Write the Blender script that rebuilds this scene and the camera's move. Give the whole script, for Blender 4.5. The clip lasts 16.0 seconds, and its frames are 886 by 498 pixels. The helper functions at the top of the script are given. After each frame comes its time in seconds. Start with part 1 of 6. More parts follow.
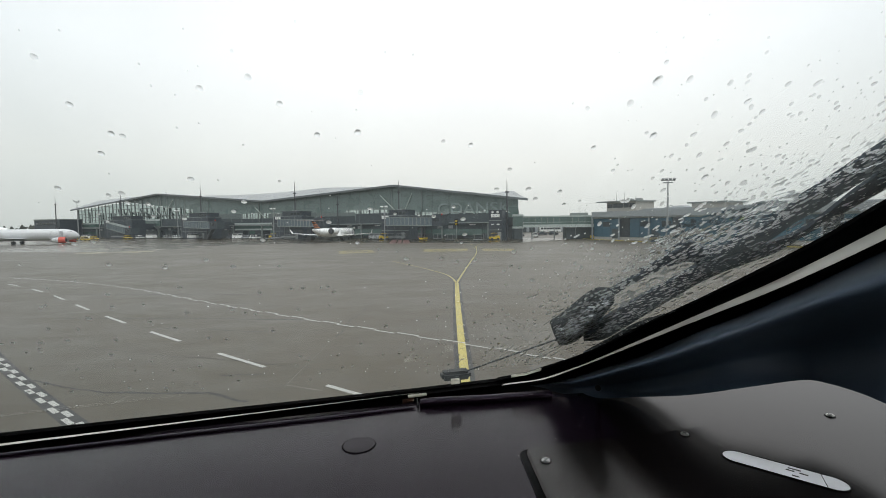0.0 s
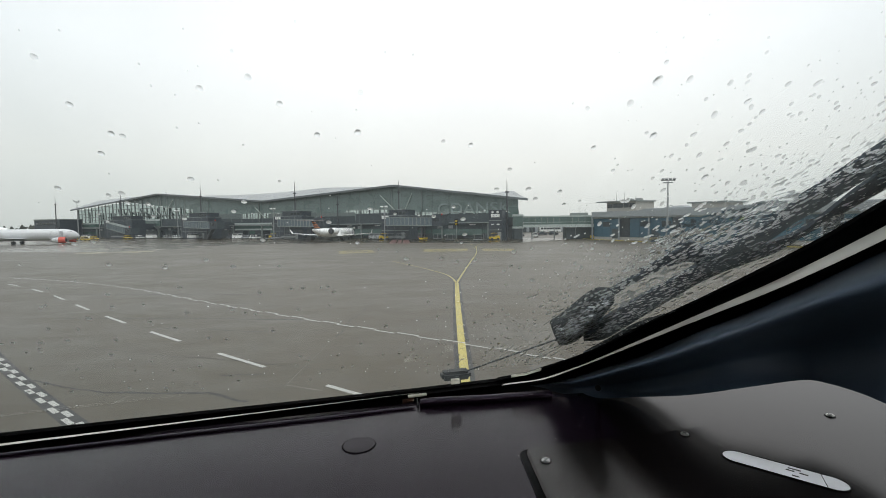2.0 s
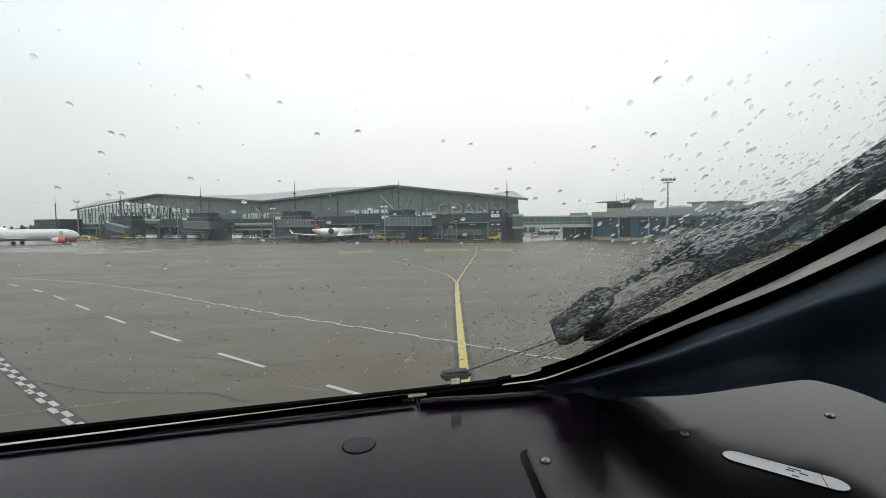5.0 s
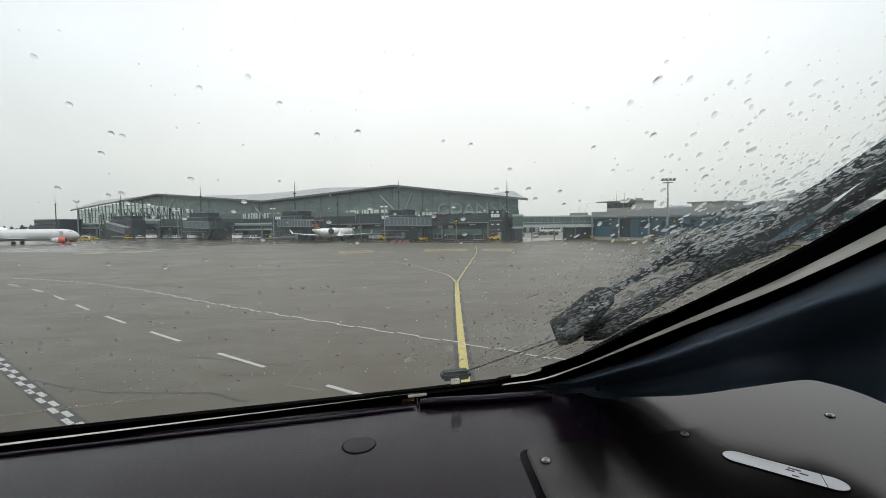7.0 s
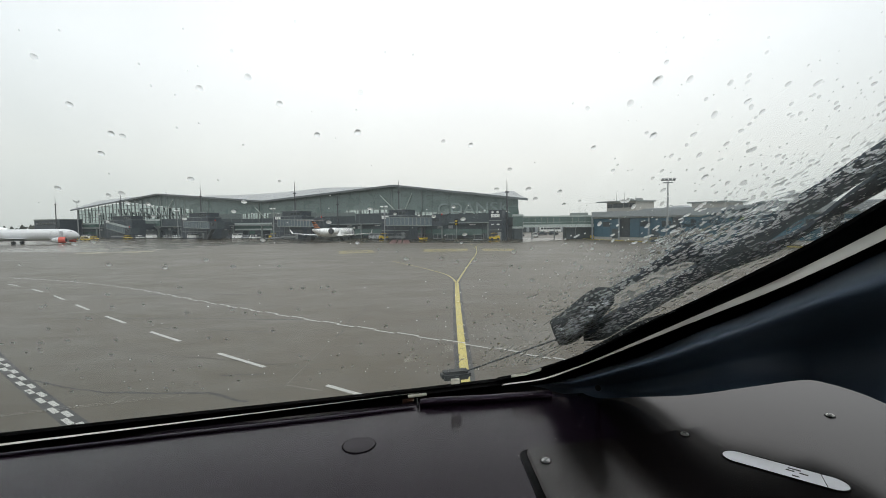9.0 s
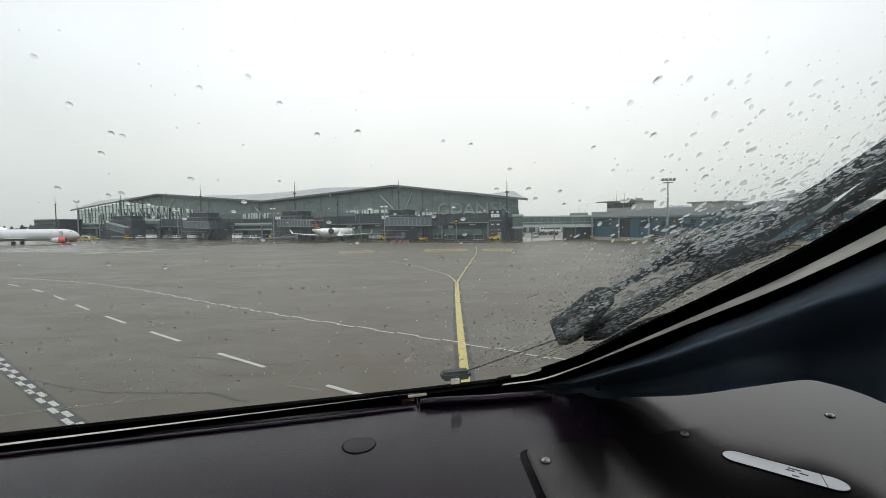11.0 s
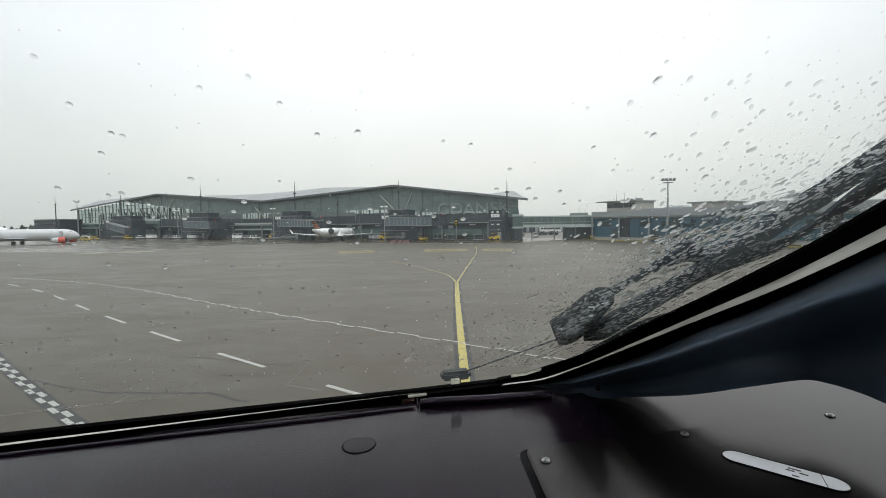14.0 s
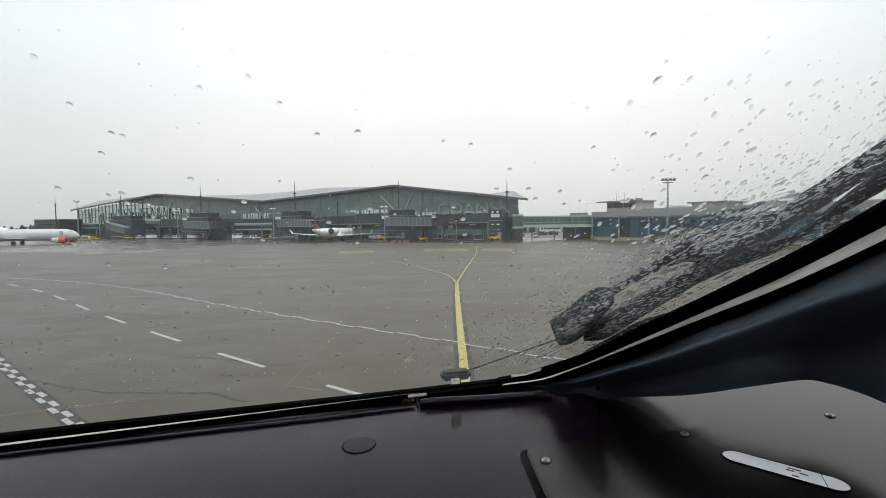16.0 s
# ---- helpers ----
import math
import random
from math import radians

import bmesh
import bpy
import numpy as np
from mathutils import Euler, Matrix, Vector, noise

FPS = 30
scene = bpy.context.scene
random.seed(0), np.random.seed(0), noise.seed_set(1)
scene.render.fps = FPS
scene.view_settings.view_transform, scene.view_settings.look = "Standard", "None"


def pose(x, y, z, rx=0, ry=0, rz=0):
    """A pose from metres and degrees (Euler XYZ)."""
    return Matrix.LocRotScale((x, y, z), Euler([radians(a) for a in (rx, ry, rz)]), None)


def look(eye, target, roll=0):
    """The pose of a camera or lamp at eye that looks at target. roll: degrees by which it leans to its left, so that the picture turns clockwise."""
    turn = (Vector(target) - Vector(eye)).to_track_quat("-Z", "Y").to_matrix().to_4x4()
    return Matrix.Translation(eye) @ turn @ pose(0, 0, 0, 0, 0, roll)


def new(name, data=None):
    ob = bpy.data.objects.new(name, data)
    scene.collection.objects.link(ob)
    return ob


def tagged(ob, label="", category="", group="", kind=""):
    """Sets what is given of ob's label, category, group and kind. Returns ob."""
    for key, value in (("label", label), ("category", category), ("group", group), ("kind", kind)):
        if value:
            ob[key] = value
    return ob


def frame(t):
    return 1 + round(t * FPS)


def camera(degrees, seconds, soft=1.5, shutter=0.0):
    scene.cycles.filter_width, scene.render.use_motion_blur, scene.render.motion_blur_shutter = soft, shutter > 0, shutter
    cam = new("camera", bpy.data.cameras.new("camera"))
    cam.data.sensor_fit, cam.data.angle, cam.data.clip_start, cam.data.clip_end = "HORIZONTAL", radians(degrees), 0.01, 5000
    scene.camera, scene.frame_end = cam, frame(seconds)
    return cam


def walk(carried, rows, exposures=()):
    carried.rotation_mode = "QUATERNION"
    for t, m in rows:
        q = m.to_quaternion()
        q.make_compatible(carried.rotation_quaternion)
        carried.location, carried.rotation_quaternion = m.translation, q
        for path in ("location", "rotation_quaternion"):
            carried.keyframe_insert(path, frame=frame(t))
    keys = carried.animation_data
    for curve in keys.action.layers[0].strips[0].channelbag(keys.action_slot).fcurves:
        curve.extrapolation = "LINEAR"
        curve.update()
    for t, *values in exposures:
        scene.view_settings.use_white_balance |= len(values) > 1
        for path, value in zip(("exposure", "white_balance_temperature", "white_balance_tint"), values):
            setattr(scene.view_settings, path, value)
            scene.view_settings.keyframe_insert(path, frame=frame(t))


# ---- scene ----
# camera: fixed in the cockpit, looking out over the apron
EYE = Vector((0, 0, 4.4))
cam = camera(90.0, 16.0, soft=0.7)
PITCH, ROLL = -3.07, -0.60
AIM = EYE + Vector((0, math.cos(radians(PITCH)), math.sin(radians(PITCH))))
walk(cam, [(t, look(EYE, AIM, ROLL)) for t in (0.0, 4.0, 8.0, 12.0, 16.0)],
     exposures=[(0.0, 0.0), (16.0, 0.0)])
# the aircraft's own attitude on its gear
TILT = Matrix.Translation(EYE) @ look((0, 0, 0), AIM - EYE, ROLL) @ look((0, 0, 0), (0, math.cos(radians(-3.55)), math.sin(radians(-3.55))), -0.99).inverted() @ Matrix.Translation(-EYE)

# ---- light: thick overcast, brightest high ahead ----
SUN_DIR = Vector((0.10, -0.30, 0.95)).normalized()
world = bpy.data.worlds.new("overcast")
scene.world = world
world.use_nodes = True
wn, wl = world.node_tree.nodes, world.node_tree.links
wn.clear()


def wnode(kind, **kw):
    n = wn.new(kind)
    for k, v in kw.items():
        n.inputs[k].default_value = v
    return n


w_co = wnode("ShaderNodeTexCoord")
w_sep = wnode("ShaderNodeSeparateXYZ")
wl.new(w_co.outputs["Generated"], w_sep.inputs[0])
w_ramp = wnode("ShaderNodeValToRGB")
for e, (p, c) in zip([w_ramp.color_ramp.elements[0], w_ramp.color_ramp.elements[1],
                      w_ramp.color_ramp.elements.new(0.5), w_ramp.color_ramp.elements.new(0.5)],
                     [(0.0, (0.70, 0.70, 0.67, 1)), (1.0, (2.3, 2.33, 2.38, 1)),
                      (0.13, (0.90, 0.88, 0.835, 1)), (0.32, (1.06, 1.06, 1.06, 1))]):
    e.position, e.color = p, c
wl.new(w_sep.outputs["Z"], w_ramp.inputs[0])
w_dot = wnode("ShaderNodeVectorMath")
w_dot.operation = "DOT_PRODUCT"
w_dot.inputs[1].default_value = Vector((0.05, 0.85, 0.52)).normalized()
wl.new(w_co.outputs["Generated"], w_dot.inputs[0])
w_glow = wnode("ShaderNodeMapRange", **{"From Min": 0.68, "From Max": 1.0, "To Min": 0.97, "To Max": 1.15})
wl.new(w_dot.outputs["Value"], w_glow.inputs["Value"])
w_noise = wnode("ShaderNodeTexNoise", Scale=2.2, Detail=4.0, Roughness=0.5)
wl.new(w_co.outputs["Generated"], w_noise.inputs["Vector"])
w_cl = wnode("ShaderNodeMapRange", **{"From Min": 0.2, "From Max": 0.8, "To Min": 0.95, "To Max": 1.05})
wl.new(w_noise.outputs["Fac"], w_cl.inputs["Value"])
w_m1 = wnode("ShaderNodeMath")
w_m1.operation = "MULTIPLY"
wl.new(w_glow.outputs[0], w_m1.inputs[0])
wl.new(w_cl.outputs[0], w_m1.inputs[1])
w_sky = wnode("ShaderNodeTexSky")
w_sky.sky_type, w_sky.sun_disc = "NISHITA", False
w_sky.sun_elevation, w_sky.sun_rotation = math.asin(SUN_DIR.z), math.atan2(SUN_DIR.x, SUN_DIR.y)
w_mix = wnode("ShaderNodeMixRGB", Fac=0.96)
w_skb = wnode("ShaderNodeMixRGB", Fac=1.0, Color2=(0.1, 0.1, 0.1, 1))
w_skb.blend_type = "MULTIPLY"
wl.new(w_sky.outputs[0], w_skb.inputs["Color1"])
wl.new(w_skb.outputs[0], w_mix.inputs["Color1"])
wl.new(w_ramp.outputs[0], w_mix.inputs["Color2"])
w_bg = wnode("ShaderNodeBackground")
w_cool = wnode("ShaderNodeMapRange", **{"From Min": 0.68, "From Max": 0.98, "To Min": 1.0, "To Max": 0.0})
wl.new(w_dot.outputs["Value"], w_cool.inputs["Value"])
w_tint = wnode("ShaderNodeMixRGB", Color2=(0.945, 0.985, 1.0, 1))
w_tint.blend_type = "MULTIPLY"
wl.new(w_cool.outputs[0], w_tint.inputs["Fac"])
wl.new(w_mix.outputs[0], w_tint.inputs["Color1"])
wl.new(w_tint.outputs[0], w_bg.inputs["Color"])
wl.new(w_m1.outputs[0], w_bg.inputs["Strength"])
w_out = wnode("ShaderNodeOutputWorld")
wl.new(w_bg.outputs[0], w_out.inputs["Surface"])

sun_data = bpy.data.lights.new("sun", "SUN")
sun_data.energy, sun_data.angle, sun_data.color = 1.2, radians(45), (1.0, 0.98, 0.95)
sun = new("sun", sun_data)
sun.matrix_world = look(SUN_DIR * 300, (0, 0, 0))

# ---- materials ----


def material(name, colour, rough=0.6, metal=0.0, vary=0.12, scale=3.0, bump=0.0, bump_scale=40.0, spec=0.5,
             rough_vary=0.1, per_object=0.0, coord="Object", stretch=(1, 1, 1), coat=0.0, tint=(1, 1, 1)):
    """Principled surface with colour variation at two scales, roughness variation and fine relief."""
    m = bpy.data.materials.new(name)
    m.use_nodes = True
    nt = m.node_tree
    ns, lk = nt.nodes, nt.links
    bs = ns["Principled BSDF"]
    bs.inputs["Metallic"].default_value = metal
    bs.inputs["Specular IOR Level"].default_value = spec
    bs.inputs["Coat Weight"].default_value = coat
    bs.inputs["Specular Tint"].default_value = (*tint, 1)
    co = ns.new("ShaderNodeTexCoord")
    mp = ns.new("ShaderNodeMapping")
    mp.inputs["Scale"].default_value = stretch
    lk.new(co.outputs[coord], mp.inputs[0])
    big = ns.new("ShaderNodeTexNoise")
    big.inputs["Scale"].default_value, big.inputs["Detail"].default_value = scale, 5
    lk.new(mp.outputs[0], big.inputs["Vector"])
    fine = ns.new("ShaderNodeTexNoise")
    fine.inputs["Scale"].default_value, fine.inputs["Detail"].default_value = bump_scale, 4
    lk.new(mp.outputs[0], fine.inputs["Vector"])
    add = ns.new("ShaderNodeMath")
    add.operation = "MULTIPLY_ADD"
    add.inputs[1].default_value = 0.5
    lk.new(fine.outputs["Fac"], add.inputs[0])
    half = ns.new("ShaderNodeMath")
    half.operation = "MULTIPLY"
    half.inputs[1].default_value = 0.5
    lk.new(big.outputs["Fac"], half.inputs[0])
    lk.new(half.outputs[0], add.inputs[2])
    val = ns.new("ShaderNodeMapRange")
    val.inputs["From Min"].default_value, val.inputs["From Max"].default_value = 0.3, 0.7
    val.inputs["To Min"].default_value, val.inputs["To Max"].default_value = 1 - vary, 1 + vary
    lk.new(add.outputs[0], val.inputs["Value"])
    src = val.outputs[0]
    if per_object:
        oi = ns.new("ShaderNodeObjectInfo")
        pr = ns.new("ShaderNodeMapRange")
        pr.inputs["To Min"].default_value, pr.inputs["To Max"].default_value = 1 - per_object, 1 + per_object
        lk.new(oi.outputs["Random"], pr.inputs["Value"])
        mu = ns.new("ShaderNodeMath")
        mu.operation = "MULTIPLY"
        lk.new(src, mu.inputs[0])
        lk.new(pr.outputs[0], mu.inputs[1])
        src = mu.outputs[0]
    col = ns.new("ShaderNodeVectorMath")
    col.operation = "SCALE"
    col.inputs[0].default_value = colour
    lk.new(src, col.inputs["Scale"])
    lk.new(col.outputs[0], bs.inputs["Base Color"])
    ro = ns.new("ShaderNodeMapRange")
    ro.inputs["From Min"].default_value, ro.inputs["From Max"].default_value = 0.3, 0.7
    ro.inputs["To Min"].default_value = max(0.02, rough - rough_vary)
    ro.inputs["To Max"].default_value = min(1.0, rough + rough_vary)
    lk.new(big.outputs["Fac"], ro.inputs["Value"])
    lk.new(ro.outputs[0], bs.inputs["Roughness"])
    if bump:
        bp = ns.new("ShaderNodeBump")
        bp.inputs["Strength"].default_value, bp.inputs["Distance"].default_value = 1.0, bump
        lk.new(fine.outputs["Fac"], bp.inputs["Height"])
        lk.new(bp.outputs[0], bs.inputs["Normal"])
    return m


def glass_material(name, colour=(1, 1, 1), ior=1.45, rough=0.0):
    m = bpy.data.materials.new(name)
    m.use_nodes = True
    bs = m.node_tree.nodes["Principled BSDF"]
    bs.inputs["Base Color"].default_value = (*colour, 1)
    bs.inputs["Transmission Weight"].default_value = 1.0
    bs.inputs["IOR"].default_value, bs.inputs["Roughness"].default_value = ior, rough
    return m


def ground_material(name, colour, wet_lo, wet_hi, tint):
    """Wet paving: damp film whose gloss varies, long stains, fine grain."""
    m = bpy.data.materials.new(name)
    m.use_nodes = True
    ns, lk = m.node_tree.nodes, m.node_tree.links
    bs = ns["Principled BSDF"]
    co = ns.new("ShaderNodeTexCoord")

    def noise_tex(sc, det, stretch=(1, 1, 1), rz=0.0):
        mp = ns.new("ShaderNodeMapping")
        mp.inputs["Scale"].default_value = stretch
        mp.inputs["Rotation"].default_value = (0, 0, rz)
        lk.new(co.outputs["Object"], mp.inputs[0])
        n = ns.new("ShaderNodeTexNoise")
        n.inputs["Scale"].default_value, n.inputs["Detail"].default_value = sc, det
        lk.new(mp.outputs[0], n.inputs["Vector"])
        return n.outputs["Fac"]

    def remap(s, a, b, c, d):
        r = ns.new("ShaderNodeMapRange")
        for k, v in zip(("From Min", "From Max", "To Min", "To Max"), (a, b, c, d)):
            r.inputs[k].default_value = v
        lk.new(s, r.inputs["Value"])
        return r.outputs[0]

    def times(a, b):
        n = ns.new("ShaderNodeMath")
        n.operation = "MULTIPLY"
        lk.new(a, n.inputs[0])
        lk.new(b, n.inputs[1])
        return n.outputs[0]

    film = noise_tex(0.13, 5, (1.0, 1.9, 1), radians(-30))
    blot = noise_tex(0.45, 6)
    grain = noise_tex(22, 6)
    streak = noise_tex(0.9, 7, (0.7, 1.3, 1), radians(-14))
    fine = noise_tex(150, 3)
    v = times(times(remap(film, 0.3, 0.7, 0.80, 1.2), remap(blot, 0.3, 0.7, 0.80, 1.2)), remap(grain, 0.3, 0.7, 0.70, 1.3))
    mixc = ns.new("ShaderNodeMixRGB")
    mixc.inputs["Color1"].default_value, mixc.inputs["Color2"].default_value = (*colour, 1), (*tint, 1)
    lk.new(remap(blot, 0.42, 0.62, 0, 1), mixc.inputs["Fac"])
    sc = ns.new("ShaderNodeVectorMath")
    sc.operation = "SCALE"
    lk.new(mixc.outputs[0], sc.inputs[0])
    lk.new(v, sc.inputs["Scale"])
    lk.new(sc.outputs[0], bs.inputs["Base Color"])
    lk.new(times(remap(film, 0.34, 0.66, wet_lo, wet_hi), remap(streak, 0.32, 0.68, 0.92, 1.08)), bs.inputs["Roughness"])
    bs.inputs["IOR"].default_value = 1.66
    bs.inputs["Specular Tint"].default_value = (1.0, 0.85, 0.58, 1)
    bp = ns.new("ShaderNodeBump")
    bp.inputs["Distance"].default_value = 0.0022
    bp.inputs["Strength"].default_value = 0.22
    add = ns.new("ShaderNodeMath")
    lk.new(grain, add.inputs[0])
    lk.new(times(fine, remap(film, 0.34, 0.66, 0.2, 0.9)), add.inputs[1])
    lk.new(add.outputs[0], bp.inputs["Height"])
    lk.new(bp.outputs[0], bs.inputs["Normal"])
    return m


CONCRETE = ground_material("wet_concrete", (0.020, 0.0112, 0.0007), 0.38, 0.45, (0.015, 0.0086, 0.0006))
ASPHALT = ground_material("wet_asphalt", (0.060, 0.056, 0.056), 0.16, 0.34, (0.050, 0.047, 0.048))
STANDING_WET = ground_material("standing_water", (0.030, 0.0180, 0.0030), 0.16, 0.30, (0.024, 0.0145, 0.0025))
RED_DULL = material("dull_red_ground", (0.11, 0.042, 0.032), 0.35, spec=0.3, vary=0.5, scale=0.5)
GRASS = material("winter_grass", (0.16, 0.13, 0.06), 0.95, vary=0.35, scale=0.06, bump=0.05, bump_scale=2.0)
YELLOW = material("yellow_marking_paint", (0.44, 0.355, 0.055), 0.35, vary=0.22, scale=1.3, bump=0.002, bump_scale=60)
WHITE_LINE = material("white_marking_paint", (0.42, 0.415, 0.385), 0.38, vary=0.2, scale=1.7, bump=0.002, bump_scale=60)
YELLOW_WORN = material("worn_yellow_paint", (0.22, 0.18, 0.055), 0.4, spec=0.25, vary=0.5, scale=0.8, bump=0.002, bump_scale=60)
YELLOW_FAR = material("dulled_yellow_paint", (0.38, 0.315, 0.085), 0.4, spec=0.3, vary=0.3, scale=1.0, bump=0.002, bump_scale=60)
YELLOW_FAINT = material("nearly_gone_yellow_paint", (0.19, 0.155, 0.065), 0.3, vary=0.5, scale=0.5)
BLACK_LINE = material("black_marking_paint", (0.030, 0.027, 0.026), 0.4, spec=0.15, vary=0.25, scale=1.5, bump=0.002, bump_scale=60)
NAVY_LINE = material("dark_blue_marking_paint", (0.045, 0.045, 0.06), 0.35, vary=0.2, scale=1.5)
TAR = material("crack_sealant", (0.030, 0.026, 0.022), 0.45, spec=0.25, vary=0.3, scale=4.0, bump=0.004, bump_scale=25)
SCRATCH = material("pale_scrape", (0.18, 0.165, 0.14), 0.6, spec=0.2, vary=0.3, scale=6.0)
DASH = material("matt_black_glareshield", (0.0034, 0.0019, 0.0038), 0.22, vary=0.10, scale=18, rough_vary=0.008, spec=0.135, tint=(0.93, 0.75, 1.0))
PLATE = material("grey_brown_cover_plate", (0.0016, 0.0011, 0.0010), 0.20, vary=0.10, scale=16, rough_vary=0.008, spec=0.31, tint=(1.0, 0.92, 0.90))
RUBBER = material("black_rubber_seal", (0.003, 0.003, 0.0034), 0.55, spec=0.06, vary=0.2, scale=40, bump=0.0003, bump_scale=300)
PALE_SEAL = material("pale_grey_sealant", (0.62, 0.61, 0.56), 0.5, vary=0.14, scale=60, bump=0.0002, bump_scale=500)
_n, _l = PALE_SEAL.node_tree.nodes, PALE_SEAL.node_tree.links
_tr, _mx = _n.new("ShaderNodeBsdfTranslucent"), _n.new("ShaderNodeMixShader")
_tr.inputs["Color"].default_value, _mx.inputs["Fac"].default_value = (0.80, 0.79, 0.73, 1), 0.75
_l.new(_n["Principled BSDF"].outputs[0], _mx.inputs[1])
_l.new(_tr.outputs[0], _mx.inputs[2])
_l.new(_mx.outputs[0], _n["Material Output"].inputs["Surface"])
TRIM = material("blue_grey_trim_plastic", (0.055, 0.079, 0.115), 0.5, vary=0.08, scale=14, bump=0.0001, bump_scale=900, rough_vary=0.05, spec=0.28)
LINING = material("grey_cabin_lining", (0.055, 0.057, 0.06), 0.75, vary=0.1, scale=6, bump=0.0006, bump_scale=200)
STEEL = material("screw_steel", (0.55, 0.55, 0.53), 0.32, metal=1.0, vary=0.12, scale=300)
PLACARD = material("white_placard", (0.72, 0.74, 0.78), 0.45, vary=0.04, scale=60)
INK = material("placard_ink", (0.03, 0.03, 0.035), 0.5)
AMBER = material("amber_plastic", (0.10, 0.035, 0.015), 0.4)
WIPER = material("wiper_black_metal", (0.006, 0.0065, 0.0075), 0.5, spec=0.25, vary=0.3, scale=70, bump=0.0006, bump_scale=180)
WIPER_ARM = material("wet_grey_black_metal", (0.022, 0.036, 0.054), 0.38, vary=0.3, scale=70, bump=0.0006, bump_scale=180)
WIPER_GREY = material("wiper_grey_metal", (0.05, 0.055, 0.058), 0.4, metal=0.2, vary=0.25, scale=60)
PANE = glass_material("windshield_glass", (0.958, 0.985, 0.985), 1.22)
WATER = glass_material("rain_water", (0.97, 0.98, 0.98), 1.33, 0.32)
# water whitened in its colour to stand in for glints of sky
GLINT_WATER = material("glint_white_water", (0.75, 0.77, 0.78), 0.4)
_n, _l = GLINT_WATER.node_tree.nodes, GLINT_WATER.node_tree.links
_tr, _mx = _n.new("ShaderNodeBsdfTranslucent"), _n.new("ShaderNodeMixShader")
_tr.inputs["Color"].default_value, _mx.inputs["Fac"].default_value = (0.92, 0.93, 0.94, 1), 0.85
_l.new(_n["Principled BSDF"].outputs[0], _mx.inputs[1])
_l.new(_tr.outputs[0], _mx.inputs[2])
_l.new(_mx.outputs[0], _n["Material Output"].inputs["Surface"])
WATER_FILM = glass_material("running_rain_water", (0.98, 0.99, 0.99), 1.33, 0.03)
SKIN = material("white_aircraft_paint", (0.95, 0.95, 0.94), 0.28, vary=0.05, scale=1.2, coat=0.3)
SKIN_DULL = material("off_white_aircraft_paint", (0.62, 0.63, 0.64), 0.35, vary=0.06, scale=1.2, coat=0.2)
SKIN_GREY = material("grey_aircraft_paint", (0.42, 0.43, 0.45), 0.35, vary=0.08, scale=1.5)
ENGINE_RED = material("red_engine_paint", (0.55, 0.07, 0.04), 0.35, vary=0.08, scale=2)
FIN_BLUE = material("deep_blue_fin_paint", (0.02, 0.035, 0.16), 0.35, vary=0.08, scale=1)
FIN_PINK = material("magenta_fin_paint", (0.42, 0.02, 0.17), 0.35, vary=0.08, scale=1)
FIN_PURPLE = material("purple_fin_paint", (0.10, 0.02, 0.12), 0.35, vary=0.08, scale=1)
FIN_ORANGE = material("orange_stripe_paint", (0.60, 0.20, 0.05), 0.4)
FIN_DARK = material("dark_brown_fin_paint", (0.07, 0.03, 0.03), 0.4)
FIN_YELLOW = material("yellow_emblem_paint", (0.65, 0.42, 0.03), 0.4)
TYRE = material("tyre_rubber", (0.02, 0.02, 0.02), 0.75, vary=0.2, scale=5)
DARK_METAL = material("dark_metal", (0.06, 0.06, 0.065), 0.45, metal=0.5, vary=0.2, scale=3)
GALV = material("galvanised_steel", (0.30, 0.31, 0.31), 0.5, metal=0.5, vary=0.15, scale=4)
DARK_GLASS = material("dark_glazing", (0.02, 0.025, 0.028), 0.08, vary=0.1, scale=2, spec=0.6)
CLAD = material("grey_green_glass_cladding", (0.166, 0.216, 0.203), 0.30, vary=0.05, scale=0.25, per_object=0.012, spec=0.45)
CLAD_LOW = material("dark_lower_cladding", (0.046, 0.058, 0.064), 0.45, vary=0.15, scale=0.4, per_object=0.15)
CLAD_MID = material("mid_grey_green_cladding", (0.13, 0.155, 0.15), 0.4, vary=0.1, scale=0.4, per_object=0.1)
CLAD_PALE = material("pale_spandrel_panel", (0.42, 0.47, 0.45), 0.45, vary=0.08, scale=0.5)
GREEN_GLASS = material("green_tinted_glazing", (0.09, 0.14, 0.125), 0.12, vary=0.1, scale=0.6, spec=0.6, per_object=0.12)
FRAME_DARK = material("dark_facade_frame", (0.21, 0.235, 0.225), 0.5, vary=0.12, scale=1)
STRUT = material("pale_green_steel_strut", (0.42, 0.48, 0.44), 0.5, vary=0.1, scale=1)
ROOF = material("light_grey_roof_sheet", (0.25, 0.26, 0.265), 0.45, vary=0.08, scale=0.2, bump=0.01, bump_scale=2)
ROOF_EDGE = material("dark_roof_fascia", (0.13, 0.145, 0.145), 0.5, vary=0.1, scale=0.5)
SIGN_PALE = material("pale_sign_letters", (0.25, 0.305, 0.29), 0.5, vary=0.05, scale=1)
SIGN_WHITE = material("white_gate_board", (0.75, 0.76, 0.74), 0.5, vary=0.05, scale=1)
BRIDGE_DARK = material("anthracite_bridge_cladding", (0.033, 0.041, 0.052), 0.5, vary=0.18, scale=0.8, per_object=0.12)
BRIDGE_RIB = material("ribbed_bridge_panel", (0.115, 0.150, 0.170), 0.45, vary=0.15, scale=1, per_object=0.12)
CREAM = material("cream_render", (0.42, 0.40, 0.36), 0.7, vary=0.12, scale=0.8, bump=0.003, bump_scale=20)
